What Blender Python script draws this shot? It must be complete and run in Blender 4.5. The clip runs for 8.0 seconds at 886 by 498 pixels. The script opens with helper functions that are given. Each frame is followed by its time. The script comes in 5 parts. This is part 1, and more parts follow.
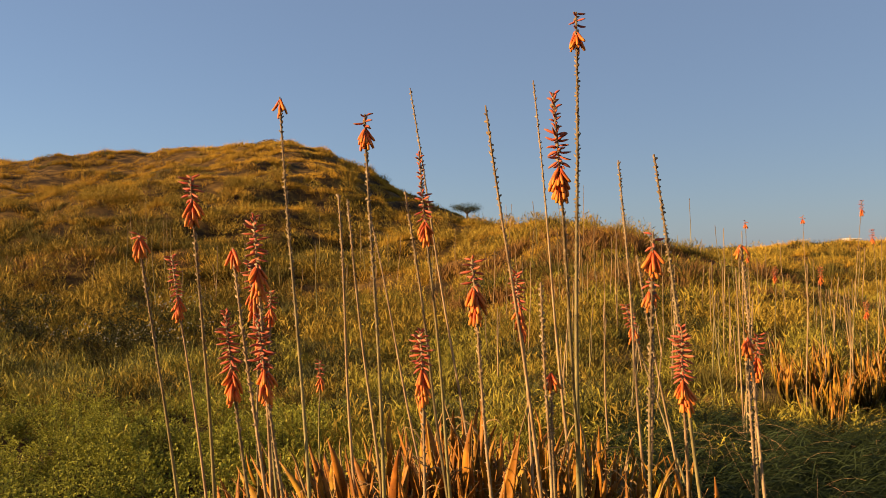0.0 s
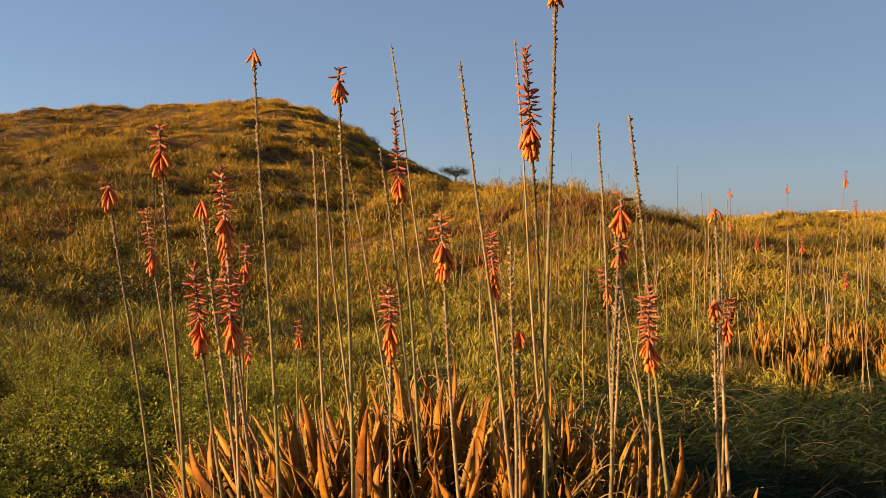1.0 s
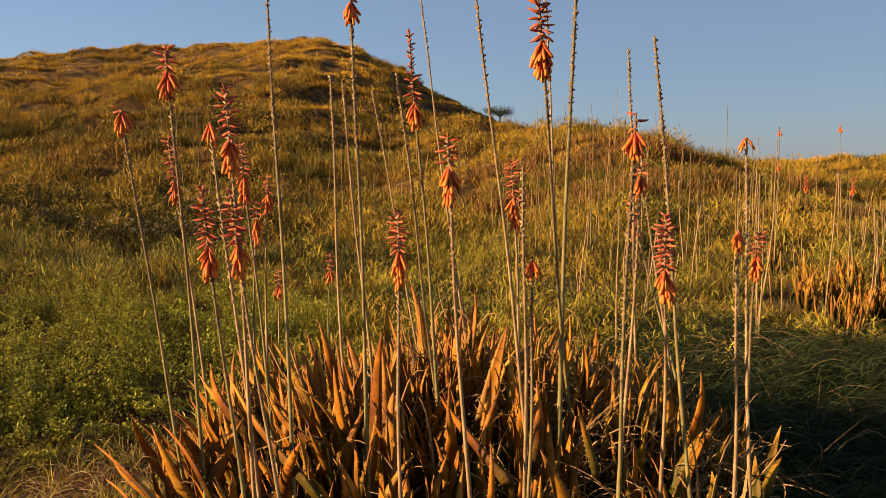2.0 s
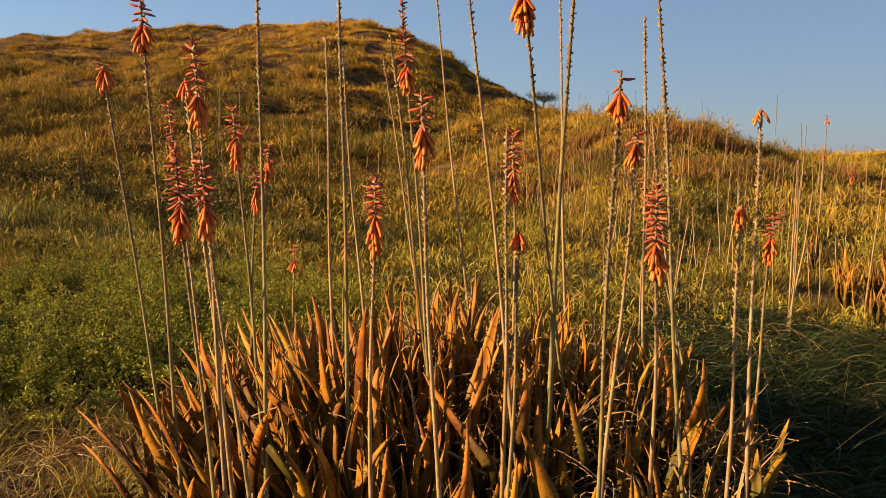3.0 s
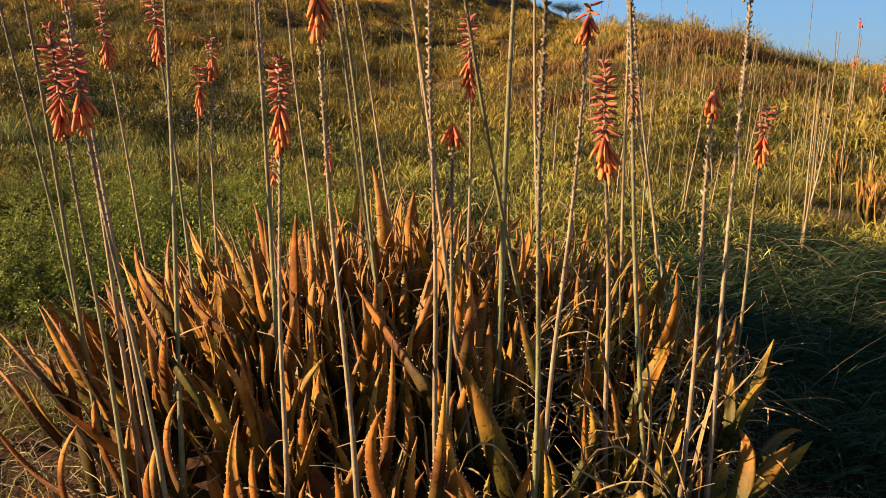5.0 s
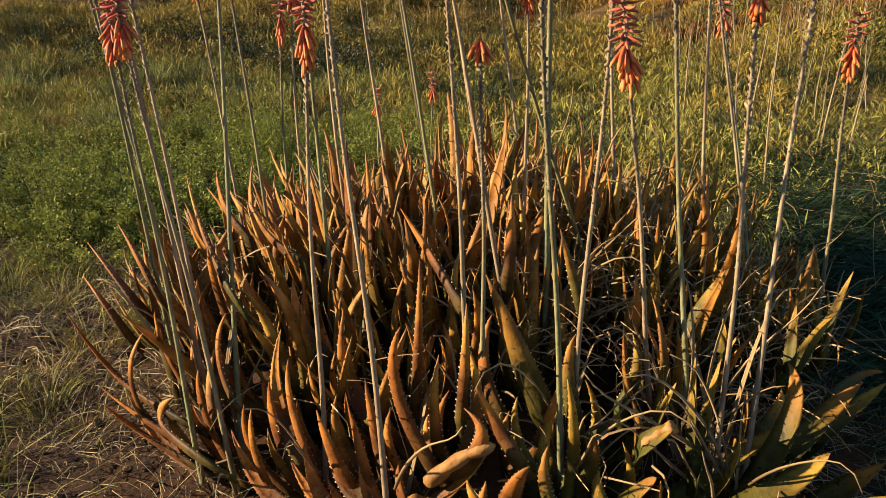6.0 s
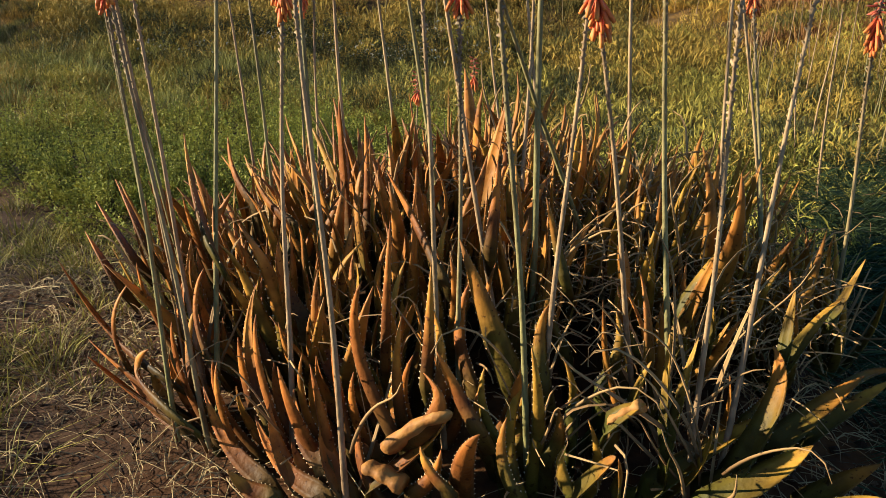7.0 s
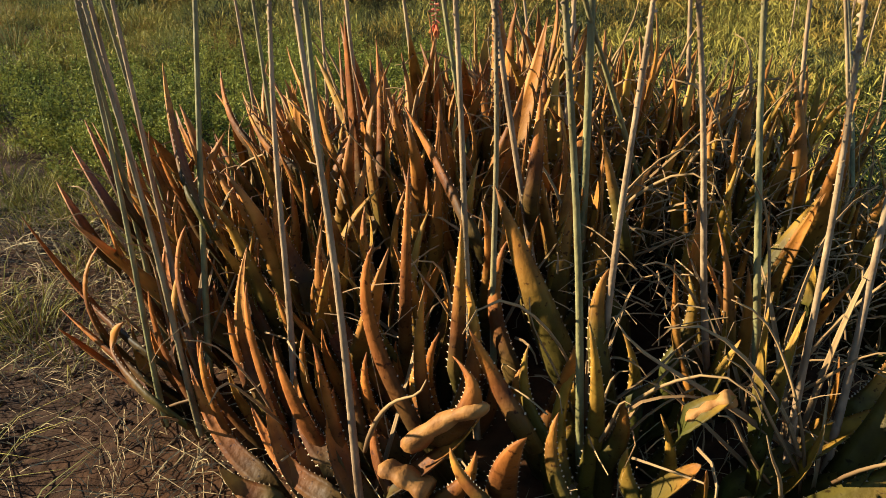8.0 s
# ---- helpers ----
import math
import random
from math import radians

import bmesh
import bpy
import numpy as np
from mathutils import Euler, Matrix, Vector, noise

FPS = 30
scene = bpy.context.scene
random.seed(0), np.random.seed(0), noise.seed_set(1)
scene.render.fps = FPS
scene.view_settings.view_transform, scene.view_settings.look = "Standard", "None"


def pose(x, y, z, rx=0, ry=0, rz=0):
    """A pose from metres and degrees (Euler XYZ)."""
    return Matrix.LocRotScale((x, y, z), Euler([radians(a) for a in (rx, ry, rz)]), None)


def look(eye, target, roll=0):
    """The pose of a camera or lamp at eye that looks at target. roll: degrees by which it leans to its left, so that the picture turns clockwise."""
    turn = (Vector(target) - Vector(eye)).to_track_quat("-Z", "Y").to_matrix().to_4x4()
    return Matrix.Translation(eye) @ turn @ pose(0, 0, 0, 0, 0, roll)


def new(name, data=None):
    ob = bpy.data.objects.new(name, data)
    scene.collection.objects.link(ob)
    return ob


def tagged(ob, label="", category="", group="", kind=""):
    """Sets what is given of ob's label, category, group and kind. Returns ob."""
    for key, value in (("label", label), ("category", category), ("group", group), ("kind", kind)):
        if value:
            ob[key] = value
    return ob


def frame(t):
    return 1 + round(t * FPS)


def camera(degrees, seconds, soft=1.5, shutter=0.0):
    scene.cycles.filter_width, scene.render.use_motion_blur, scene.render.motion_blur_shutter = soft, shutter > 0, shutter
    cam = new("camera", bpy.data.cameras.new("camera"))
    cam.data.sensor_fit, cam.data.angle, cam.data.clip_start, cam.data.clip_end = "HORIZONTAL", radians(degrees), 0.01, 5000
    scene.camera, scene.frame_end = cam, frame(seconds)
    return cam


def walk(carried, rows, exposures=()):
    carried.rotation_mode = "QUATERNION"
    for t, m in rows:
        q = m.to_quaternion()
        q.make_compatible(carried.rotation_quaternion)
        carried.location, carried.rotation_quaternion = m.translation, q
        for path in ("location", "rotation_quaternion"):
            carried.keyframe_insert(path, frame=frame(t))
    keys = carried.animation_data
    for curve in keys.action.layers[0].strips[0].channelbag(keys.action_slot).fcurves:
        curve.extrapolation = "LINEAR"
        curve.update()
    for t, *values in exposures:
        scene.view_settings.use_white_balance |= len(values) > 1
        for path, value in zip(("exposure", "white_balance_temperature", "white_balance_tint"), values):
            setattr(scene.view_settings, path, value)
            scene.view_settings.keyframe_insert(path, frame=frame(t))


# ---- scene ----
cam = camera(58.8, 8.0, soft=0.5)
# seconds, eye, target, roll
PATH = [
    (0, (-0.002, -0.009, 1.239), (-0.013, 1.99, 1.278), -1.3),
    (0.5, (0.025, -0.007, 1.236), (0.042, 1.993, 1.221), -0.2),
    (1, (0.039, -0.004, 1.223), (0.056, 1.996, 1.169), -0.1),
    (1.5, (0.076, 0.06, 1.214), (0.059, 2.056, 1.092), 0.3),
    (1.7, (0.082, 0.023, 1.197), (0.045, 2.015, 1.027), 0.1),
    (2.8, (0.241, 0.125, 1.171), (-0.006, 2.097, 0.944), 1.6),
    (3, (0.247, 0.133, 1.14), (0.041, 2.108, 0.903), 1.6),
    (3.5, (0.278, 0.144, 1.109), (0.076, 2.116, 0.842), 0.8),
    (4, (0.343, 0.195, 1.1), (0.089, 2.148, 0.75), 0.2),
    (4.2, (0.297, 0.223, 1.091), (0.111, 2.182, 0.734), 0.2),
    (5.3, (0.484, 0.411, 1.073), (0.143, 2.32, 0.585), 1.5),
    (5.5, (0.52, 0.421, 1.07), (0.102, 2.306, 0.549), 1.1),
    (6, (0.635, 0.432, 1.037), (0.019, 2.241, 0.447), -1.0),
    (6.5, (0.752, 0.472, 0.998), (0.029, 2.235, 0.392), -0.9),
    (7, (0.792, 0.52, 0.94), (0.013, 2.271, 0.368), 0.4),
    (7.5, (0.747, 0.63, 0.876), (-0.062, 2.35, 0.252), 0.7),
    (8, (0.661, 0.763, 0.87), (-0.141, 2.453, 0.162), -0.6),
]
walk(cam, [(t, look(eye, target, roll)) for t, eye, target, roll in PATH],
     [(0.0, 1.66, 6580, 10), (1.5, 1.66, 6480, 10), (4.2, 1.84, 6250, 9), (5.3, 1.92, 4650, -1), (8.0, 2.0, 4450, -6)])

# ---- sky and sun ----
SUN_FROM = Vector((-0.90, -0.33, 0.25)).normalized()
world = bpy.data.worlds.new("evening_sky")
scene.world = world
world.use_nodes = True
wn = world.node_tree.nodes
sky = wn.new("ShaderNodeTexSky")
sky.sky_type, sky.sun_disc = "NISHITA", False
sky.sun_elevation = math.asin(SUN_FROM.z)
sky.sun_rotation = math.atan2(-SUN_FROM.x, SUN_FROM.y)
sky.air_density, sky.dust_density, sky.ozone_density = 1.0, 0.5, 3.0
wn["Background"].inputs[1].default_value = 0.050
haze = wn.new("ShaderNodeMix")
haze.data_type = "RGBA"
haze.inputs[0].default_value, haze.inputs[7].default_value = 0.45, (2.5, 3.2, 4.6, 1)
world.node_tree.links.new(sky.outputs[0], haze.inputs[6])
dusk = wn.new("ShaderNodeMix")
dusk.data_type, dusk.blend_type = "RGBA", "MULTIPLY"
dusk.inputs[0].default_value, dusk.inputs[7].default_value = 1.0, (0.74, 0.74, 0.76, 1)
world.node_tree.links.new(haze.outputs[2], dusk.inputs[6])
world.node_tree.links.new(dusk.outputs[2], wn["Background"].inputs[0])
lamp = bpy.data.lights.new("sun", "SUN")
lamp.energy, lamp.angle, lamp.color = 5.0, radians(0.6), (1.0, 0.69, 0.37)
sun = new("sun", lamp)
sun.matrix_world = look(SUN_FROM * 60, (0, 0, 0))


# ---- materials ----
def material(name, build, rough=0.8, bump=0.0, bump_scale=40.0, thin=0.0):
    """A node material; build(nodes, links) returns the socket of its base colour. thin: share of light that passes through."""
    m = bpy.data.materials.new(name)
    m.use_nodes = True
    nd, ln = m.node_tree.nodes, m.node_tree.links
    bs = nd["Principled BSDF"]
    bs.inputs["Roughness"].default_value = rough
    bs.inputs["Specular IOR Level"].default_value = 0.12
    colour = mix(nd, ln, 1.0, build(nd, ln), (0.57, 0.57, 0.57), "MULTIPLY")
    ln.new(colour, bs.inputs["Base Color"])
    if thin:
        glow = nd.new("ShaderNodeBsdfTranslucent")
        both = nd.new("ShaderNodeMixShader")
        both.inputs[0].default_value = thin
        ln.new(colour, glow.inputs[0])
        ln.new(bs.outputs[0], both.inputs[1])
        ln.new(glow.outputs[0], both.inputs[2])
        ln.new(both.outputs[0], nd["Material Output"].inputs[0])
    if bump:
        tex = noise_tex(nd, ln, bump_scale, 5)
        b = nd.new("ShaderNodeBump")
        b.inputs["Strength"].default_value = bump
        b.inputs["Distance"].default_value = 0.01
        ln.new(tex, b.inputs["Height"])
        ln.new(b.outputs[0], bs.inputs["Normal"])
    return m


def noise_tex(nd, ln, scale, detail=3.0, stretch=None, where="Object"):
    co = nd.new("ShaderNodeTexCoord")
    src = co.outputs[where]
    if stretch:
        mp = nd.new("ShaderNodeMapping")
        mp.inputs["Scale"].default_value = stretch
        ln.new(src, mp.inputs[0])
        src = mp.outputs[0]
    t = nd.new("ShaderNodeTexNoise")
    t.inputs["Scale"].default_value = scale
    t.inputs["Detail"].default_value = detail
    ln.new(src, t.inputs["Vector"])
    return t.outputs["Fac"]


def ramp(nd, ln, fac, stops):
    r = nd.new("ShaderNodeValToRGB")
    e = r.color_ramp.elements
    while len(e) < len(stops):
        e.new(0.5)
    for k, (p, c) in enumerate(stops):
        e[k].position, e[k].color = p, (*c, 1)
    ln.new(fac, r.inputs[0])
    return r.outputs[0]


def mix(nd, ln, fac, a, b, mode="MIX"):
    m = nd.new("ShaderNodeMix")
    m.data_type, m.blend_type = "RGBA", mode
    for sock, v in ((m.inputs[0], fac), (m.inputs[6], a), (m.inputs[7], b)):
        if isinstance(v, (int, float)):
            sock.default_value = v
        elif isinstance(v, tuple):
            sock.default_value = (*v, 1)
        else:
            ln.new(v, sock)
    return m.outputs[2]


def attr(nd, name):
    a = nd.new("ShaderNodeAttribute")
    a.attribute_name = name
    return a.outputs["Fac"]


def obj_random(nd):
    return nd.new("ShaderNodeObjectInfo").outputs["Random"]


def island_random(nd):
    return nd.new("ShaderNodeNewGeometry").outputs["Random Per Island"]


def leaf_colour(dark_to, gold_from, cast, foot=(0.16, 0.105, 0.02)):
    """Aloe leaves from dark rust over orange to gold; the two numbers set the shares, foot the colour of the lower
    third, darkened to paint the shade inside the clump.
    """
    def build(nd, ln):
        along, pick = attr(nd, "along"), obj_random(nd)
        # near-black starts of the ramps paint the shade between the leaf bases
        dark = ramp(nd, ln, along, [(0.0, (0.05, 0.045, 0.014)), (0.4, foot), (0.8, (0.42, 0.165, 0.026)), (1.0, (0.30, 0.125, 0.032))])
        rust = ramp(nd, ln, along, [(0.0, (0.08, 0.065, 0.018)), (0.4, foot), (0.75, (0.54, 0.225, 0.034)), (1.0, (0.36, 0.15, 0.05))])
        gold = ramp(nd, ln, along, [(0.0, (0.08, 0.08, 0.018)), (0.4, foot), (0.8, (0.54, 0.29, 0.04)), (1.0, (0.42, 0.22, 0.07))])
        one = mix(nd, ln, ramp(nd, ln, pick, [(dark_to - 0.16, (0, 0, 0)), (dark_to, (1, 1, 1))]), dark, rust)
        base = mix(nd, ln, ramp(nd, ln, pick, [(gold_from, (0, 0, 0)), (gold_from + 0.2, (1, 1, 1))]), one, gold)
        stain = ramp(nd, ln, noise_tex(nd, ln, 22, 4), [(0.35, (0.55, 0.5, 0.45)), (0.55, (1.0, 1.0, 1.0)), (0.8, (1.15, 1.08, 1.0))])
        fleck = ramp(nd, ln, noise_tex(nd, ln, 95, 2), [(0.63, (1, 1, 1)), (0.70, (0.25, 0.16, 0.1))])
        base = mix(nd, ln, 1.0, base, cast, "MULTIPLY")
        return mix(nd, ln, 0.85, mix(nd, ln, 1.0, base, stain, "MULTIPLY"), fleck, "MULTIPLY")
    return build


def stalk_colour(nd, ln):
    along = attr(nd, "along")
    scaled = nd.new("ShaderNodeMath")
    scaled.operation = "MULTIPLY"
    ln.new(along, scaled.inputs[0])
    scaled.inputs[1].default_value = 0.6
    tan = ramp(nd, ln, scaled.outputs[0], [(0.0, (0.26, 0.165, 0.085)), (0.3, (0.40, 0.265, 0.13)), (0.58, (0.26, 0.17, 0.085)), (0.62, (0.30, 0.20, 0.10)), (0.95, (0.36, 0.26, 0.15))])
    green = ramp(nd, ln, scaled.outputs[0], [(0.0, (0.24, 0.22, 0.075)), (0.3, (0.25, 0.20, 0.08)), (0.58, (0.14, 0.085, 0.045)), (0.62, (0.22, 0.15, 0.08)), (0.95, (0.33, 0.24, 0.14))])
    base = mix(nd, ln, ramp(nd, ln, obj_random(nd), [(0.45, (0, 0, 0)), (0.6, (1, 1, 1))]), tan, green)
    stain = ramp(nd, ln, noise_tex(nd, ln, 60, 3, (1, 1, 0.3)), [(0.3, (0.75, 0.68, 0.6)), (0.65, (1.45, 1.4, 1.35))])
    return mix(nd, ln, 1.0, base, stain, "MULTIPLY")


def floret_colour(nd, ln):
    along = attr(nd, "along")
    a = ramp(nd, ln, along, [(0.0, (0.58, 0.075, 0.025)), (0.5, (0.80, 0.135, 0.032)), (1.0, (0.84, 0.24, 0.04))])
    b = ramp(nd, ln, along, [(0.0, (0.62, 0.10, 0.03)), (0.5, (0.84, 0.20, 0.035)), (1.0, (0.86, 0.35, 0.05))])
    streak = ramp(nd, ln, noise_tex(nd, ln, 260, 3, (0.25, 1, 1)), [(0.35, (0.6, 0.5, 0.45)), (0.6, (1.15, 1.12, 1.05))])
    return mix(nd, ln, 1.0, mix(nd, ln, obj_random(nd), a, b), streak, "MULTIPLY")


def bud_colour(nd, ln):
    along = attr(nd, "along")
    a = ramp(nd, ln, along, [(0.0, (0.40, 0.06, 0.035)), (0.6, (0.58, 0.10, 0.05)), (0.85, (0.46, 0.12, 0.07)), (1.0, (0.34, 0.20, 0.12))])
    b = ramp(nd, ln, along, [(0.0, (0.46, 0.10, 0.04)), (0.6, (0.70, 0.17, 0.06)), (0.85, (0.50, 0.17, 0.09)), (1.0, (0.22, 0.13, 0.09))])
    return mix(nd, ln, obj_random(nd), a, b)


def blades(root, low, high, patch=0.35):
    """Blade colours between low and high, blade by blade and patch by patch; root, mostly darker, paints shade low in
    the tufts.
    """
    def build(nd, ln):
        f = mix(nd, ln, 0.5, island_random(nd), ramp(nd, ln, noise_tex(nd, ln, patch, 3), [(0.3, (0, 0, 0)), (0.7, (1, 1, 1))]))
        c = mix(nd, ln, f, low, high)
        # fade from the root colour, a painted shade near the ground, by half height
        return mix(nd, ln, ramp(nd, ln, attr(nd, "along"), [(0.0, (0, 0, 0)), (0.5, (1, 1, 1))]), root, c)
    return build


def ground_colour(nd, ln):
    big = ramp(nd, ln, noise_tex(nd, ln, 0.9, 5), [(0.3, (0.034, 0.015, 0.005)), (0.5, (0.095, 0.038, 0.009)), (0.72, (0.26, 0.115, 0.030))])
    fine = ramp(nd, ln, noise_tex(nd, ln, 26, 6), [(0.3, (0.55, 0.52, 0.5)), (0.7, (1.2, 1.2, 1.2))])
    near = mix(nd, ln, 1.0, big, fine, "MULTIPLY")
    turf = ramp(nd, ln, noise_tex(nd, ln, 2.2, 8, (1, 1.6, 1)), [(0.36, (0.035, 0.018, 0.005)), (0.52, (0.13, 0.068, 0.014)), (0.72, (0.34, 0.185, 0.034))])
    sand = ramp(nd, ln, noise_tex(nd, ln, 3.5, 7), [(0.32, (0.09, 0.052, 0.018)), (0.55, (0.24, 0.145, 0.052)), (0.78, (0.42, 0.27, 0.11))])
    return mix(nd, ln, attr(nd, "sand"), mix(nd, ln, attr(nd, "turf"), near, turf), sand)


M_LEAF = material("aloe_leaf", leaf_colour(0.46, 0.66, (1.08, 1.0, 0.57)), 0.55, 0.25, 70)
# darker foot: painted shade on the bases of the front leaves
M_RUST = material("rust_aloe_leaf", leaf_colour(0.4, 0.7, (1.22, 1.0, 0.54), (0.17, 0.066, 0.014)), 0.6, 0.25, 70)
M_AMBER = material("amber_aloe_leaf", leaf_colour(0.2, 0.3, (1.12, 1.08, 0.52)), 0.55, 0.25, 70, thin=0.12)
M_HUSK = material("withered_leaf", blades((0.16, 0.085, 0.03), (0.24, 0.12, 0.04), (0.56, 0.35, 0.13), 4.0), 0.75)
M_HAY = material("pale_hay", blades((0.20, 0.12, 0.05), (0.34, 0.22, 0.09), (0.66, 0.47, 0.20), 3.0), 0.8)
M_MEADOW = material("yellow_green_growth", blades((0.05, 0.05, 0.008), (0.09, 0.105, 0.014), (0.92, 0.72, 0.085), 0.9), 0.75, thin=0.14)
M_TAN = material("dried_leaf_stub", lambda nd, ln: ramp(nd, ln, noise_tex(nd, ln, 30, 5), [(0.3, (0.22, 0.085, 0.02)), (0.5, (0.42, 0.185, 0.036)), (0.7, (0.5, 0.25, 0.06))]), 0.65, 0.4, 60)
M_TOOTH = material("leaf_tooth", lambda nd, ln: mix(nd, ln, obj_random(nd), (0.55, 0.34, 0.16), (0.7, 0.52, 0.3)), 0.6)
M_STALK = material("flower_stem", stalk_colour, 0.65, 0.3, 90)
M_FLORET = material("floret", floret_colour, 0.5)
M_BUD = material("bud", bud_colour, 0.55)
M_DRY = material("dry_straw", blades((0.14, 0.07, 0.03), (0.22, 0.12, 0.05), (0.46, 0.29, 0.13), 3.0), 0.8)
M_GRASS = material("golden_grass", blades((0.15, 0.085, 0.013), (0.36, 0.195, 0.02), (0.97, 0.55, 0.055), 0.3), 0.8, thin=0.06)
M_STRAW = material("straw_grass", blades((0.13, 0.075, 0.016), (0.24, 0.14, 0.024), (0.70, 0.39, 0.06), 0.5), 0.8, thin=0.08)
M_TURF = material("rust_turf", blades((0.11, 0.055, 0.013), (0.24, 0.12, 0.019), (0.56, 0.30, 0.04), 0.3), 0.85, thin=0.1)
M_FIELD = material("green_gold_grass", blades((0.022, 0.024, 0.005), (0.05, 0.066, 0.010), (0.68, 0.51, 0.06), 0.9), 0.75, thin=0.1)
# dark green taken down to near black: the clump's shadow is in the colour
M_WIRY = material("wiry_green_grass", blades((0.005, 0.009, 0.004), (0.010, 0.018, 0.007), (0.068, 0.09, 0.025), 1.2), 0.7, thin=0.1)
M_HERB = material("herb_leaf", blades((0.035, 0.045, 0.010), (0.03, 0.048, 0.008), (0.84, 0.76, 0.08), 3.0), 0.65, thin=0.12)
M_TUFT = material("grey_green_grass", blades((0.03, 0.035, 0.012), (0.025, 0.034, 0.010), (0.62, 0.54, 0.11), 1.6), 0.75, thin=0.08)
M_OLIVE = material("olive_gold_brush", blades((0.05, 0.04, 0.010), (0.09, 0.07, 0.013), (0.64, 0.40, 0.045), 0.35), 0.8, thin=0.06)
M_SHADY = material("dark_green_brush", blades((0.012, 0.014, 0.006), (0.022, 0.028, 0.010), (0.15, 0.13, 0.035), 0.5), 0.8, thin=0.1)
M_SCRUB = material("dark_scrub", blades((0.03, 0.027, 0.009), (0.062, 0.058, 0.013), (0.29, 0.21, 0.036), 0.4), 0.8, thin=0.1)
M_PALE = material("pale_flower_head", lambda nd, ln: mix(nd, ln, island_random(nd), (0.42, 0.36, 0.25), (0.6, 0.54, 0.42)), 0.8)
M_TREE = material("acacia_leaf", blades((0.04, 0.05, 0.02), (0.045, 0.06, 0.022), (0.10, 0.115, 0.04), 0.8), 0.7)
M_BARK = material("bark", lambda nd, ln: mix(nd, ln, noise_tex(nd, ln, 30, 4, (1, 1, 0.25)), (0.06, 0.045, 0.03), (0.17, 0.13, 0.09)), 0.9, 0.5, 40)
M_GROUND = material("sandy_ground", ground_colour, 0.95, 1.0, 30)
M_CLOD = material("earth_clod", lambda nd, ln: mix(nd, ln, island_random(nd), (0.05, 0.026, 0.011), (0.16, 0.085, 0.037)), 0.95, 0.4, 120)
M_DEAD = material("dead_aloe_leaf", blades((0.10, 0.05, 0.02), (0.19, 0.085, 0.025), (0.36, 0.18, 0.045), 0.8), 0.7)
M_WHITE = material("white_paint", lambda nd, ln: mix(nd, ln, noise_tex(nd, ln, 1.2, 3), (0.7, 0.69, 0.66), (0.82, 0.81, 0.79)), 0.6)


# ---- mesh helpers ----
def mesh(name, verts, faces, mats, along=None, index=None, smooth=False):
    me = bpy.data.meshes.new(name)
    me.from_pydata(np.asarray(verts, dtype=float).tolist(), [], [list(map(int, f)) for f in faces])
    for m in mats:
        me.materials.append(m)
    if along is not None:
        a = me.attributes.new("along", "FLOAT", "POINT")
        a.data.foreach_set("value", np.asarray(along, dtype=np.float32))
    if index is not None:
        me.polygons.foreach_set("material_index", np.asarray(index, dtype=np.int32))
    if smooth:
        me.polygons.foreach_set("use_smooth", np.ones(len(me.polygons), dtype=bool))
    me.update()
    return me


def part(name, me, parent, m=None, label=""):
    ob = new(name, me)
    ob.parent = parent
    if m is not None:
        ob.matrix_basis = m
    return tagged(ob, label)


def smoothstep(a, b, x):
    t = np.clip((x - a) / (b - a), 0, 1)
    return t * t * (3 - 2 * t)


# ---- the lie of the land ----
# centre x, y, spread x, y, height of each rise
RISES = [(-6.54, 32.98, 4.09, 8.59, 2.74), (-13.99, 42.16, 9.23, 6.53, 5.14), (-2.16, 30.54, 5.17, 5.59, 1.05), (2.62, 16.04, 1.73, 6.14, 1.18),
         (-11.58, 23.39, 9.35, 5.28, 0.98), (20.13, 33.05, 7.45, 7.09, 1.02), (7.59, 18.53, 2.45, 4.98, 0.37), (-32.95, 32.79, 12.75, 14.01, 4.48)]
CLUMP = (0.07, 2.15, 0.78, 0.60)


def land(x, y):
    """Height of the ground."""
    x, y = np.asarray(x, dtype=float), np.asarray(y, dtype=float)
    z = np.zeros_like(x)
    for cx, cy, sx, sy, a in RISES:
        z = z + a * np.exp(-(((x - cx) / sx) ** 2 + ((y - cy) / sy) ** 2) / 2)
    d = np.hypot(x, y)
    z = z * smoothstep(5, 16, d) + 0.74 * smoothstep(6, 26, y)
    z = z + 0.25 * np.exp(-(((x - 0.08) / 0.55) ** 2 + ((y - 2.4) / 0.44) ** 2) / 2)
    z = z - 0.09 * np.exp(-((x + 0.9) ** 2 + (y - 1.5) ** 2) / 1.2)
    w = 0.5 + 0.5 * smoothstep(3, 14, d)
    z = z + w * 0.05 * (np.sin(x * 1.9 + 0.6 * np.sin(y * 1.3)) * np.sin(y * 1.5 + 0.8) + 0.5 * np.sin(x * 4.3 + y * 2.1) * np.sin(y * 3.7 - x))
    far = smoothstep(9, 20, d)
    z = z + far * 0.10 * (np.sin(y * 1.7 + 1.4 * np.sin(x * 0.45)) + 0.6 * np.sin(x * 1.1 + y * 0.6) * np.sin(y * 0.9))
    z = z + far * 0.13 * np.sin(x * 2.3 + 1.4 * np.sin(y * 0.8)) * np.sin(y * 1.6 + 0.9 * np.sin(x * 0.7))
    z = z + far * 0.06 * np.sin(z * 8.5 + 1.6 * np.sin(x * 0.45) + 0.8 * np.sin(x * 1.3 + y * 0.2))
    return z


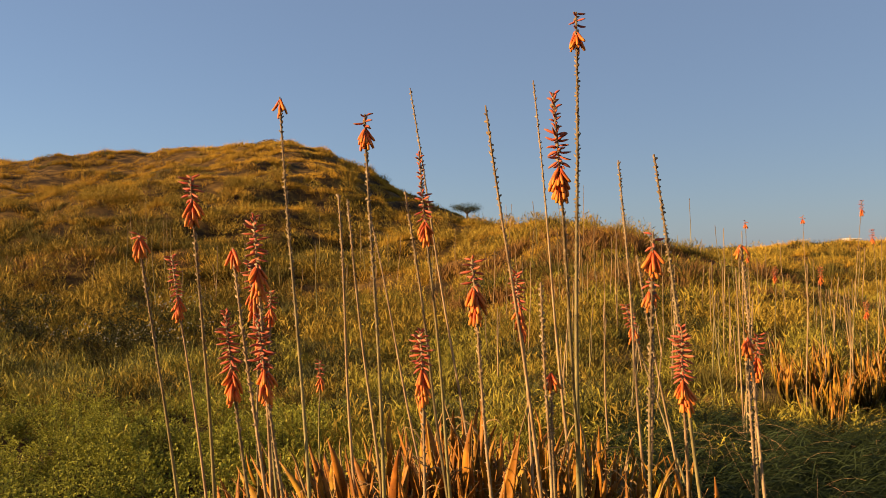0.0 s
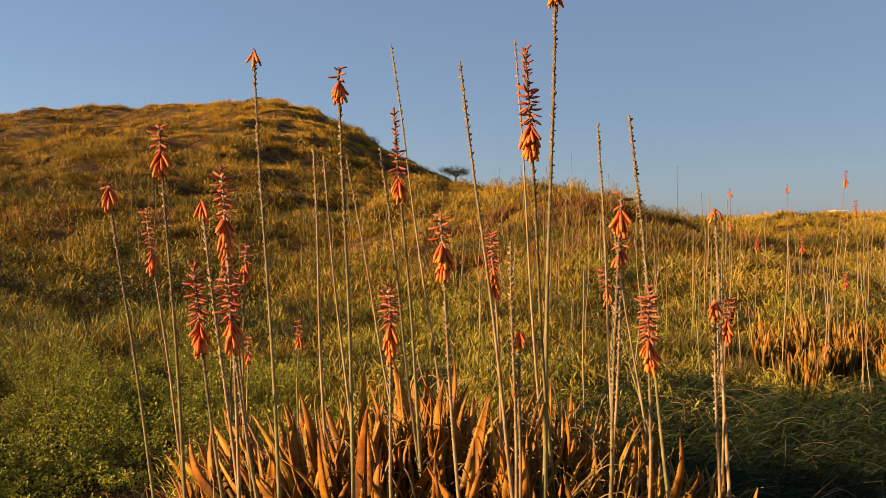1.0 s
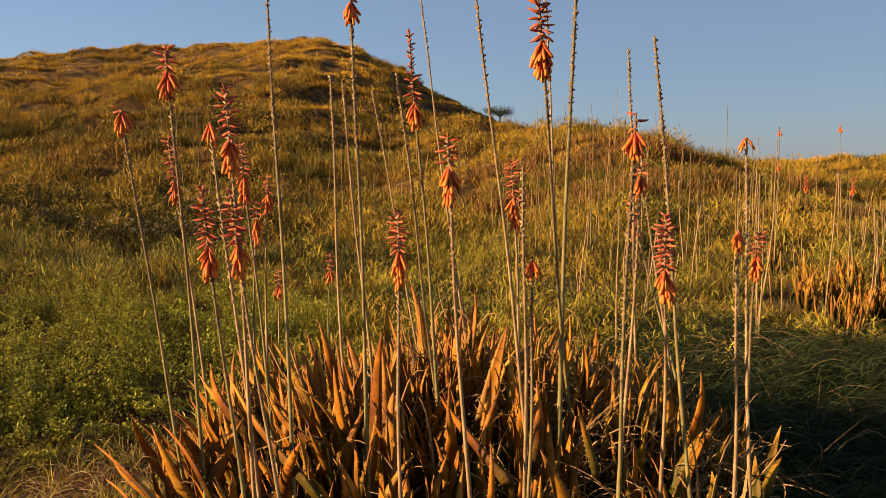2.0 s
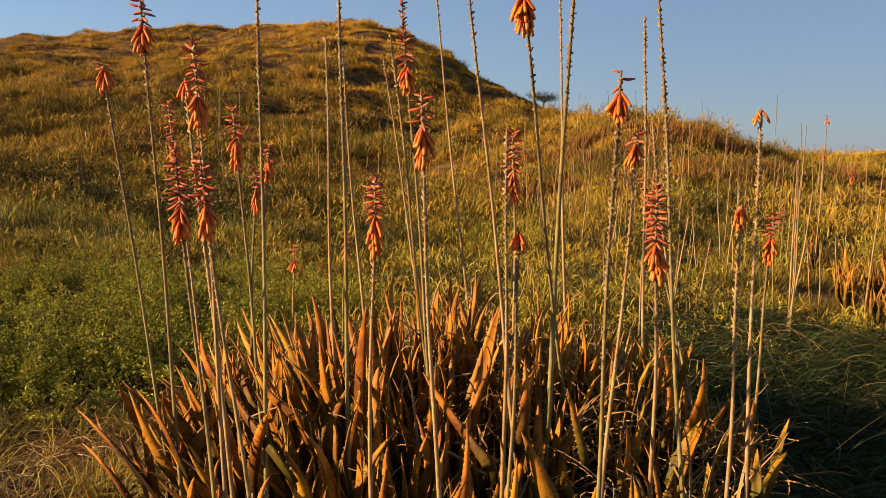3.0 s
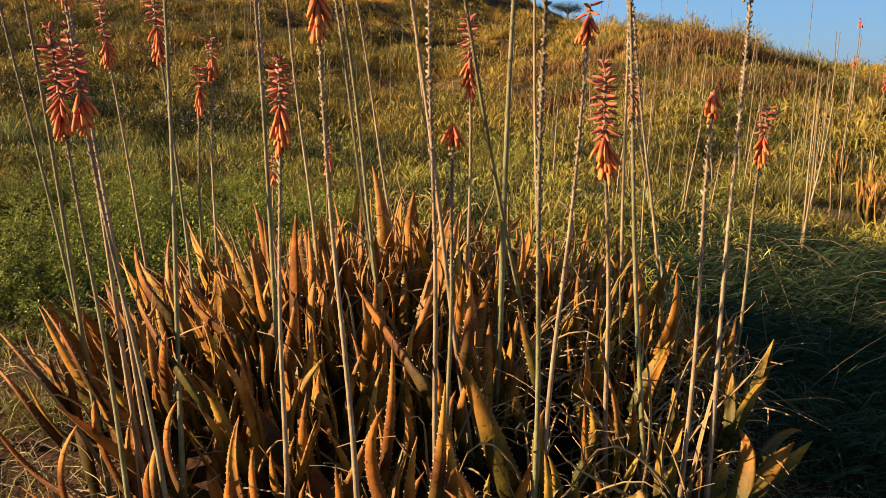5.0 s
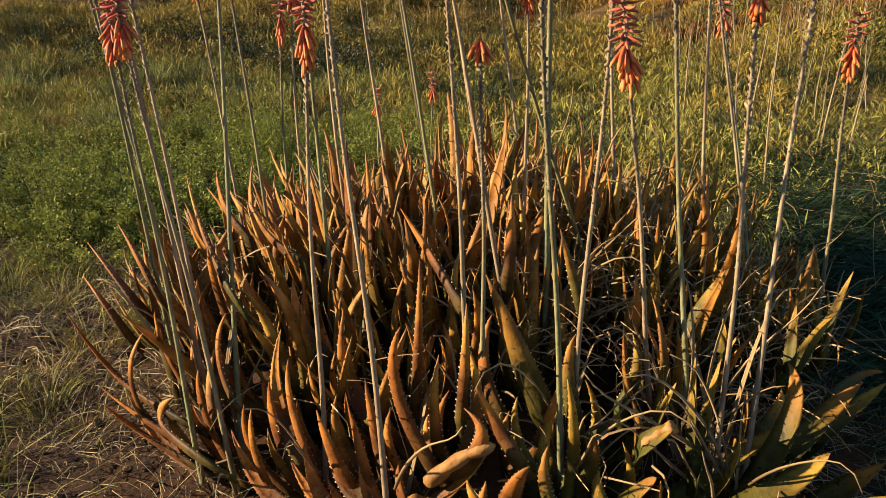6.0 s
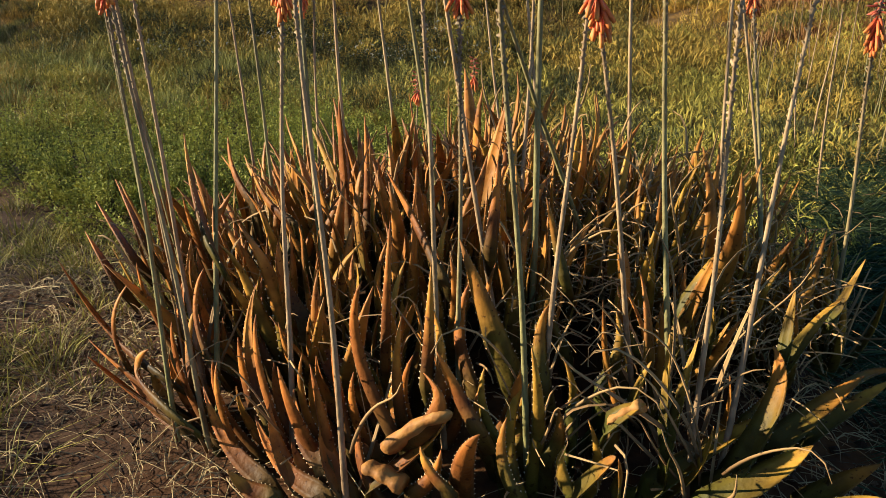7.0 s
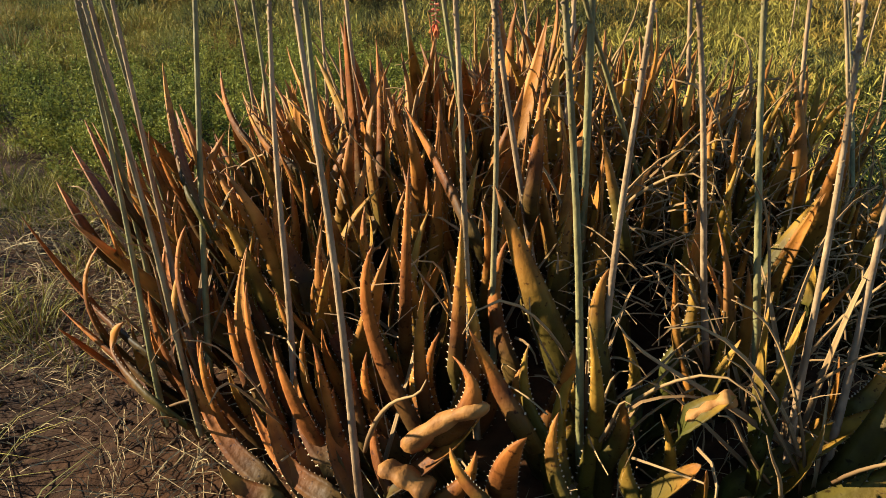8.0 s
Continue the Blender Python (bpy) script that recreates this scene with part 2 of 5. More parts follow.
def patchy(x, y, scale, seed):
    """A smooth pattern of patches between 0 and 1."""
    a = np.sin(x / scale + seed) * np.sin(y / scale * 1.7 + 2 * seed) + 0.7 * np.sin(x / scale * 2.3 - y / scale * 1.1 + 3 * seed) + 0.5 * np.sin(y / scale * 4.1 + np.sin(x / scale * 1.3) * 1.5)
    return np.clip(0.5 + 0.35 * a, 0, 1)


def build_ground():
    n_r, n_a = 230, 300
    r = np.concatenate([[0], 0.08 * (420 / 0.08) ** (np.arange(n_r) / (n_r - 1))])
    a = np.linspace(0, 2 * np.pi, n_a, endpoint=False)
    x = (r[1:, None] * np.cos(a)).ravel()
    y = 2.0 + (r[1:, None] * np.sin(a)).ravel()
    x, y = np.append(x, 0.0), np.append(y, 2.0)
    z = land(x, y)
    i, j = np.meshgrid(np.arange(n_r - 1), np.arange(n_a), indexing="ij")
    k = (j + 1) % n_a
    q = np.stack([i * n_a + j, i * n_a + k, (i + 1) * n_a + k, (i + 1) * n_a + j], -1).reshape(-1, 4)
    faces = q[:, ::-1].tolist() + [[n_r * n_a, jj, (jj + 1) % n_a] for jj in range(n_a)]
    me = mesh("ground", np.stack([x, y, z], 1), faces, [M_GROUND], smooth=True)
    t = me.attributes.new("turf", "FLOAT", "POINT")
    t.data.foreach_set("value", smoothstep(4.0, 9.0, np.hypot(x, y)).astype(np.float32))
    open_sand = smoothstep(-1.0, 0.5, x + 0.12 * y) * smoothstep(3.0, 3.8, y) * (1 - 0.75 * smoothstep(11.0, 13.0, y)) * (1 - smoothstep(16.0, 18.5, y)) * (1 - smoothstep(4.5, 7.0, x))
    t = me.attributes.new("sand", "FLOAT", "POINT")
    t.data.foreach_set("value", (open_sand * np.clip(0.25 + patchy(x, y, 0.6, 1.7), 0, 1)).astype(np.float32))
    me.flip_normals()
    return tagged(new("ground", me), "sandy ground rising into low grassy dunes", "ground", kind="structure")


build_ground()


# ---- grasses ----
def tri_mesh(name, v, f, along, mat):
    """A mesh of triangles from arrays, with the place along each blade as an attribute."""
    me = bpy.data.meshes.new(name)
    me.vertices.add(len(v))
    me.vertices.foreach_set("co", np.ascontiguousarray(v, dtype=np.float32).ravel())
    me.loops.add(f.size)
    me.loops.foreach_set("vertex_index", f.ravel().astype(np.int32))
    me.polygons.add(len(f))
    me.polygons.foreach_set("loop_start", (np.arange(len(f)) * 3).astype(np.int32))
    me.update(calc_edges=True)
    a = me.attributes.new("along", "FLOAT", "POINT")
    a.data.foreach_set("value", np.asarray(along, dtype=np.float32))
    me.materials.append(mat)
    return me


def blade_mesh(name, root, height, width, lean, az, mat, curl=0.5, fine=False):
    """One mesh of many bent blades, each three triangles; fine ones are straight, of one triangle."""
    n = len(root)
    d = np.stack([np.cos(az), np.sin(az), np.zeros(n)], 1)
    turn = az + np.random.uniform(-1.2, 1.2, n) + np.pi / 2
    side = np.stack([np.cos(turn), np.sin(turn), np.zeros(n)], 1) * (width / 2)[:, None]
    up = np.array([0, 0, 1.0])
    mid = root + up * (height * 0.55)[:, None] + d * (height * lean * 0.4)[:, None]
    tip = root + up * (height * (1 - curl * lean * 0.35))[:, None] + d * (height * lean)[:, None]
    if fine:
        v = np.stack([root - side, root + side, tip], 1).reshape(-1, 3)
        f = np.arange(n * 3).reshape(-1, 3)
        grade = np.array([0, 0, 1.0], dtype=np.float32)
    else:
        v = np.stack([root - side, root + side, mid + side * 0.8, mid - side * 0.8, tip], 1).reshape(-1, 3)
        b = np.arange(n)[:, None] * 5
        f = np.concatenate([b + [0, 1, 2], b + [0, 2, 3], b + [3, 2, 4]], 1).reshape(-1, 3)
        grade = np.array([0, 0, 0.55, 0.55, 1.0], dtype=np.float32)
    return tri_mesh(name, v, f, np.tile(grade, n), mat)


def tufts(x, y, per, height, spread, width, lean, mat, name, sink=0.02):
    """Tufts of blades at the places x, y; height and spread may be one value or one each."""
    n = len(x)
    h = np.repeat(np.broadcast_to(height, n) * np.random.uniform(0.7, 1.25, n), per)
    s = np.repeat(np.broadcast_to(spread, n), per)
    az = np.random.uniform(0, 2 * np.pi, n * per)
    rr = np.sqrt(np.random.uniform(0, 1, n * per)) * s
    px, py = np.repeat(x, per) + rr * np.cos(az), np.repeat(y, per) + rr * np.sin(az)
    root = np.stack([px, py, land(px, py) - sink], 1)
    hh = h * np.random.uniform(0.55, 1.1, n * per)
    w = np.full(n * per, width) * np.random.uniform(0.6, 1.4, n * per)
    return blade_mesh(name, root, hh, w, np.random.uniform(0.15, 1.0, n * per) * lean, az + np.random.normal(0, 0.6, n * per), mat)


def tussocks(x, y, per, height, radius, width, mat, name, sink=0.02, fine=False):
    """Rounded grass cushions at the places x, y: blades upright in the middle, leaning out at the rim."""
    n = len(x)
    R = np.repeat(np.broadcast_to(radius, n) * np.random.uniform(0.6, 1.35, n), per)
    H = np.repeat(np.broadcast_to(height, n) * np.random.uniform(0.6, 1.3, n), per)
    az = np.random.uniform(0, 2 * np.pi, n * per)
    u = np.sqrt(np.random.uniform(0, 1, n * per))
    px, py = np.repeat(x, per) + R * u * np.cos(az), np.repeat(y, per) + R * u * np.sin(az)
    root = np.stack([px, py, land(px, py) - sink], 1)
    hh = H * (1 - 0.55 * u ** 2) * np.random.uniform(0.75, 1.2, n * per)
    w = np.repeat(np.broadcast_to(width, n), per) * np.random.uniform(0.6, 1.4, n * per)
    return blade_mesh(name, root, hh, w, 0.15 + 0.9 * u * np.random.uniform(0.6, 1.2, n * per), az + np.random.normal(0, 0.4, n * per), mat, fine=fine)


def tangle(name, x, y, per, height, spread, length, width, mat, rise=0.5, way=None):
    """Low mounds of short strands crossing at all angles; rise: how steeply they stand; way: the heading they are laid along."""
    n = len(x) * per
    h = np.repeat(np.broadcast_to(height, len(x)) * np.random.uniform(0.6, 1.3, len(x)), per)
    sp = np.repeat(np.broadcast_to(spread, len(x)), per)
    a, r = np.random.uniform(0, 2 * np.pi, n), np.sqrt(np.random.uniform(0, 1, n))
    px, py = np.repeat(x, per) + sp * r * np.cos(a), np.repeat(y, per) + sp * r * np.sin(a)
    root = np.stack([px, py, land(px, py) + h * (1 - 0.7 * r ** 2) * np.random.uniform(0, 1, n) ** 0.6], 1)
    az = np.random.uniform(0, 2 * np.pi, n) if way is None else way + np.random.normal(0, 0.5, n) + np.pi * (np.random.uniform(0, 1, n) < 0.4)
    el = np.random.normal(rise, 0.35, n)
    d = np.stack([np.cos(az) * np.cos(el), np.sin(az) * np.cos(el), np.sin(el)], 1)
    ln = length * np.random.uniform(0.4, 1.5, n)
    tip = root + d * ln[:, None]
    tip[:, 2] = np.maximum(tip[:, 2], land(tip[:, 0], tip[:, 1]) + 0.004)
    side = np.cross(d, np.random.normal(0, 1, (n, 3)))
    side *= (width * np.random.uniform(0.5, 1.4, n) / 2 / np.maximum(np.linalg.norm(side, axis=1), 1e-6))[:, None]
    mid = (root + tip) / 2 + np.array([0, 0, 0.12]) * ln[:, None]
    v = np.stack([root, mid - side, mid + side, tip], 1).reshape(-1, 3)
    b = np.arange(n)[:, None] * 4
    f = np.concatenate([b + [0, 1, 2], b + [1, 3, 2]], 1).reshape(-1, 3)
    return tri_mesh(name, v, f, np.tile([0.35, 0.6, 0.6, 1.0], n), mat)


def strewn(n, near, far, left, right, seed):
    """Places between two distances, spread evenly across the view."""
    rng = np.random.default_rng(seed)
    d = near + (far - near) * rng.uniform(0, 1, n)
    return rng.uniform(left, right, n) * d, d, rng


def in_clump(x, y, grow=1.0):
    return ((x - CLUMP[0]) / (CLUMP[2] * grow)) ** 2 + ((y - CLUMP[1]) / (CLUMP[3] * grow)) ** 2 < 1


def stuff(name, me, label, category):
    return tagged(new(name, me), label, category, kind="stuff")


def build_grass():
    # dunes, far: round cushions of bunch grass in ledges, over a thin low cover
    x, y, rng = strewn(15000, 11, 47, -1.15, 0.76, 1)
    ledge = patchy(x * 0.5, y * 2.6, 1.3, 0.4)
    keep = rng.uniform(0, 1, len(x)) < (0.22 + 0.75 * ledge ** 1.3) * np.where((x > -0.6) & (x < 7.0) & (y > 11.5) & (y < 15.4), 0.55, 1.0)
    x, y, ledge = x[keep], y[keep], ledge[keep]
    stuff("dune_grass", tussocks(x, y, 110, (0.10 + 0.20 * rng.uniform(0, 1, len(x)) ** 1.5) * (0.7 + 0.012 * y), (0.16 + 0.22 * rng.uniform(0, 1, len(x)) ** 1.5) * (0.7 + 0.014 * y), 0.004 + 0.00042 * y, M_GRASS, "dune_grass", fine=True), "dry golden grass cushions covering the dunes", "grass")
    x, y, rng = strewn(14000, 11, 47, -1.15, 0.76, 19)
    stuff("dune_turf", tussocks(x, y, 26, 0.07, 0.3, 0.006 + 0.0005 * y, M_TURF, "dune_turf", fine=True), "thin rust-gold turf between the grass cushions", "grass")
    x, y, rng = strewn(1500, 9.5, 24, -1.1, 0.74, 61)
    keep = (rng.uniform(0, 1, len(x)) < 0.15 + patchy(x * 0.6, y * 1.8, 1.2, 2.7)) & ~((x > -0.6) & (x < 7.0) & (y > 10.8) & (y < 15.6))
    x, y = x[keep], y[keep]
    stuff("dune_bushes", tangle("dune_bushes", x, y, 170, rng.uniform(0.14, 0.42, len(x)), rng.uniform(0.2, 0.5, len(x)), 0.13, 0.014, M_OLIVE, 0.8), "round olive and gold twiggy bushes on the foot of the dunes", "bush")
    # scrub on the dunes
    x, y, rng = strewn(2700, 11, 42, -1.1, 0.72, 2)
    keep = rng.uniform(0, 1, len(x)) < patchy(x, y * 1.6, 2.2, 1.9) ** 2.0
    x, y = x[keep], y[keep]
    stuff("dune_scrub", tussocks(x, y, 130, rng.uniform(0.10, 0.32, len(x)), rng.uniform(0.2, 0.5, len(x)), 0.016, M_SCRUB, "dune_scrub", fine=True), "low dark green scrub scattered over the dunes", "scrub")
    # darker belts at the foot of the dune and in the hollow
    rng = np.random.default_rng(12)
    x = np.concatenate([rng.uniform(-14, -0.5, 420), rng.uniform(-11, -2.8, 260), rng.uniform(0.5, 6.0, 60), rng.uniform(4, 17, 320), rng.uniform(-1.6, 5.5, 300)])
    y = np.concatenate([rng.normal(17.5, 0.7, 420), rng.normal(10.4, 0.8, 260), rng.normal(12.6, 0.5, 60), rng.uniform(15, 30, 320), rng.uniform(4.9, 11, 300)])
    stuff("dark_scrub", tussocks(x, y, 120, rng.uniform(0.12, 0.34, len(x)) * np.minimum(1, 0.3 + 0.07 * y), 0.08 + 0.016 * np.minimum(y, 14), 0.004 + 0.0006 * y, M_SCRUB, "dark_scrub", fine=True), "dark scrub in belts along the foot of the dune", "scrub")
    # field between the clump and the dunes: bunches of dry grass and low twiggy herbs
    x, y, rng = strewn(3000, 6.0, 13.5, -1.7, 0.85, 3)
    keep = rng.uniform(0, 1, len(x)) < 1.1 * patchy(x, y, 0.45, 2.2) ** 2.8
    x, y = x[keep], y[keep]
    stuff("field_grass", tussocks(x, y, 120, rng.uniform(0.10, 0.24, len(x)), rng.uniform(0.10, 0.20, len(x)), 0.0055, M_STRAW, "field_grass", fine=True), "dry golden grass in the hollow behind the aloes", "grass")
    x, y, rng = strewn(3800, 4.8, 14.0, -1.6, 0.85, 13)
    keep = rng.uniform(0, 1, len(x)) < 0.05 + 1.1 * patchy(x, y, 0.55, 0.3) ** 2.2
    x, y = x[keep], y[keep]
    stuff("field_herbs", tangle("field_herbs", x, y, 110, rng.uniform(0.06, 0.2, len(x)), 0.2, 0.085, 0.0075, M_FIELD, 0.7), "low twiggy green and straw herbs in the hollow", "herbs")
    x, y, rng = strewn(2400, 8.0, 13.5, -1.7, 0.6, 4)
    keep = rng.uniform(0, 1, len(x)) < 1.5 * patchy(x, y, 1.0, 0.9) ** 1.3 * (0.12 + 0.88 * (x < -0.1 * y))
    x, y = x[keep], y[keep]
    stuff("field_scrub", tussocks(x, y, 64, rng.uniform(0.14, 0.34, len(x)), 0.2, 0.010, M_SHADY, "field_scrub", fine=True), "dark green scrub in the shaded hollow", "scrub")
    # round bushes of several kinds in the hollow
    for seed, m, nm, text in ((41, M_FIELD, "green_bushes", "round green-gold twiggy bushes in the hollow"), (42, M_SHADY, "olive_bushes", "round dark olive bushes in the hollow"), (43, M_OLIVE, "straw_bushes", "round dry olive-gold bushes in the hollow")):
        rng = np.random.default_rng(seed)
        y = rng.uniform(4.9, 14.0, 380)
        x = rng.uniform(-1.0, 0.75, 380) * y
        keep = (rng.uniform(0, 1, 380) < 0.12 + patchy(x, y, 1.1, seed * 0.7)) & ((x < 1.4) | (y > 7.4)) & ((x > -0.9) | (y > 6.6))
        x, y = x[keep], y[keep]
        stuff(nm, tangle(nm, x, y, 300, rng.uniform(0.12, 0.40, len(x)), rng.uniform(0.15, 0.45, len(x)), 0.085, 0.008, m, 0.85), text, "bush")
    # green bunch grass on the shaded ground beyond the herbs
    rng = np.random.default_rng(17)
    x, y = rng.uniform(-9.0, -2.2, 900), rng.uniform(5.2, 9.5, 900)
    keep = rng.uniform(0, 1, 900) < (0.15 + patchy(x, y, 0.5, 3.1) ** 2.0) * (1 - 0.75 * smoothstep(7.6, 6.8, y))
    x, y = x[keep], y[keep]
    stuff("green_grass", tussocks(x, y, 80, rng.uniform(0.18, 0.42, len(x)), 0.15, 0.008, M_TUFT, "green_grass", fine=True), "grey-green grass tufts on the shaded ground", "grass")
    # green and gold twiggy growth just behind and beside the clump
    rng = np.random.default_rng(5)
    x, y = rng.uniform(-1.6, 5.2, 1900), rng.uniform(2.9, 6.4, 1900)
    keep = (rng.uniform(0, 1, 1900) < 0.08 + 1.1 * patchy(x, y, 0.35, 0.7) ** 1.8) & ~in_clump(x, y, 1.2) & (x > -0.75 - 0.12 * y) & ((y > 4.3 + 0.3 * np.sin(3 * x)) | (x < 0.9 + 0.2 * np.sin(4 * y))) & (x < 1.7 + 0.3 * np.sin(5 * y))
    x, y = x[keep], y[keep]
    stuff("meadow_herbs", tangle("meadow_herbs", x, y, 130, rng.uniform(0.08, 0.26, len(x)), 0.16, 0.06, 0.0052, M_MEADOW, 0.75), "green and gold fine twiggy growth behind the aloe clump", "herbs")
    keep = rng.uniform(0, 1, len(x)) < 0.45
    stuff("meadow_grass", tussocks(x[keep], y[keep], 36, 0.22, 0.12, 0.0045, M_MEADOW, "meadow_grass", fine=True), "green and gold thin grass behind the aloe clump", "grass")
    # lodged wiry dark green grass beside the clump, the clump's shade included in its colour
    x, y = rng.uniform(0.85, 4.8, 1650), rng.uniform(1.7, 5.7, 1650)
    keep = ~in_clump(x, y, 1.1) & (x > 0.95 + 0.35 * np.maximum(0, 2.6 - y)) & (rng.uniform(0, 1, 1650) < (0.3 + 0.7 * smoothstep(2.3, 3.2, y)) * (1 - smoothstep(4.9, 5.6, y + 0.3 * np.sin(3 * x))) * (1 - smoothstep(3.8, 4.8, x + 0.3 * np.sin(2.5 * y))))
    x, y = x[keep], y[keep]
    stuff("wiry_grass", tangle("wiry_grass", x, y, 115, 0.22, 0.20, 0.15, 0.0042, M_WIRY, 0.12, 0.25), "dark green wiry grass, shade put into its colour, lying flat beside the aloe clump", "grass")
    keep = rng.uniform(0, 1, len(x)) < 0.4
    stuff("wiry_tufts", tufts(x[keep], y[keep], 30, 0.24, 0.13, 0.004, 1.6, M_WIRY, "wiry_tufts"), "dark green bent grass tufts, shade put into their colour, beside the aloe clump", "grass")
    # dry straw on bare ground
    x, y = rng.uniform(-2.6, 1.9, 900), rng.uniform(0.7, 3.6, 900)
    keep = ~in_clump(x, y, 0.8) & (rng.uniform(0, 1, 900) < 0.1 + patchy(x, y, 0.24, 1.9) ** 1.5)
    x, y = x[keep], y[keep]
    stuff("straw_litter", tufts(x, y, 22, 0.05, 0.14, 0.003, 3.0, M_HAY, "straw_litter", 0.0), "broken dry straw lying on sandy ground", "straw")


build_grass()


# ---- aloe plants ----
def sweep_leaf(name, curve, normal, width, thick, teeth=True, mat=None):
    """A tapering channelled leaf along curve (points), its hollow side turned to normal, with toothed margins."""
    c = np.asarray(curve, dtype=float)
    n = len(c)
    s = np.linspace(0, 1, n)
    t = np.gradient(c, axis=0)
    t /= np.linalg.norm(t, axis=1)[:, None]
    nn = np.asarray(normal, dtype=float) - t * (t @ np.asarray(normal, dtype=float))[:, None]
    nn /= np.linalg.norm(nn, axis=1)[:, None]
    b = np.cross(t, nn)
    w = width / 2 * np.clip(1 - 0.5 * s - 0.5 * s ** 3, 0, 1) * (0.75 + 0.25 * np.sin(np.minimum(s * 10, 1) * np.pi / 2)) + 0.0006
    th = thick * (1 - s ** 1.4) * (0.6 + 0.4 * np.minimum(s * 9, 1)) + 0.0012
    prof = [(-1, 0), (-0.7, 0.8), (0, 1), (0.7, 0.8), (1, 0), (0.55, 0.12), (0, 0.26), (-0.55, 0.12)]
    k = len(prof)
    v, al = [], []
    for i in range(n):
        for y, d in prof:
            v.append(c[i] + b[i] * y * w[i] - nn[i] * (d * th[i] - 0.28 * w[i] * y * y))
            al.append(s[i])
    f, idx = [], []
    for i in range(n - 1):
        for j in range(k):
            jj = (j + 1) % k
            f.append((i * k + j, i * k + jj, (i + 1) * k + jj, (i + 1) * k + j))
            idx.append(0)
    f += [tuple(range(k))[::-1], tuple((n - 1) * k + j for j in range(k))]
    idx += [0, 0]
    if teeth:
        length = np.linalg.norm(np.diff(c, axis=0), axis=1).sum()
        m = max(5, int(length / 0.019))
        for side in (-1, 1):
            for q in (np.arange(m) + 0.7) / (m + 1.5):
                i = q * (n - 1)
                i0 = min(int(i), n - 2)
                u = i - i0
                at = lambda a: a[i0] * (1 - u) + a[i0 + 1] * u
                p = at(c) + at(b) * side * at(w) + at(nn) * 0.28 * at(w)
                size = (0.0022 + 0.0013 * abs(math.sin(q * 91 + side))) * (1 - 0.5 * q)
                o = len(v)
                v += [p - at(t) * size * 0.7, p + at(t) * size * 0.7, p - at(nn) * size * 0.6 - at(b) * side * 0.001, p + at(b) * side * size + at(t) * size * 0.5]
                al += [q] * 4
                f += [(o, o + 1, o + 3), (o + 1, o + 2, o + 3), (o + 2, o, o + 3)]
                idx += [1, 1, 1]
    return mesh(name, v, f, [mat or M_LEAF, M_TOOTH], al, idx, smooth=True)


def leaf_curve(length, out, rise, hook, n=11):
    """Centre line that starts outward along +x and bends upward; hook turns the tip."""
    s = np.linspace(0, 1, n)
    ang = out + (rise - out) * s ** 0.9 + hook * np.clip(s - 0.65, 0, 1) ** 1.3 * 3
    d = np.stack([np.cos(ang), np.zeros(n), np.sin(ang)], 1) * length / (n - 1)
    return np.concatenate([[(0, 0, 0)], np.cumsum(d[:-1], 0)])


LEAF_MESHES, AMBER_MESHES = [], []
for q in range(22):
    length = 0.29 + 0.010 * (q % 7)
    out, rise = radians(28 + 7 * (q % 6)), radians(80 + 7 * (q % 5))
    cv = leaf_curve(length, out, rise, radians((-25, 10, 30, 0, -60, 18)[q % 6]))
    cv[:, 1] += 0.05 * math.sin(q * 2.4) * np.linspace(0, 1, len(cv)) ** 2
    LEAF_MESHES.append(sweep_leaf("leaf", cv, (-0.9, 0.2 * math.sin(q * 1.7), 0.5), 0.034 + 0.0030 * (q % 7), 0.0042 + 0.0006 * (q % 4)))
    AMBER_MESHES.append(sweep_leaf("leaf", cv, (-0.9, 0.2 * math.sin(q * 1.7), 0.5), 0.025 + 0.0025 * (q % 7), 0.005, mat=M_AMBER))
DRY_MESHES = []
for q in range(8):
    cv = leaf_curve(0.2 + 0.015 * q, radians(25 + 9 * q), radians(55 - 12 * (q % 4)), radians((-110, -60, 60, -150)[q % 4]))
    cv[:, 1] += 0.03 * math.sin(q * 1.9) * np.linspace(0, 1, len(cv)) ** 2
    DRY_MESHES.append(sweep_leaf("dry_leaf", cv, (-0.8, 0.3, 0.5), 0.006 + 0.001 * (q % 3), 0.002, teeth=False, mat=M_HUSK))
PLANTS = []
LABEL = "aloe with rust-orange toothed leaves in a dense clump"


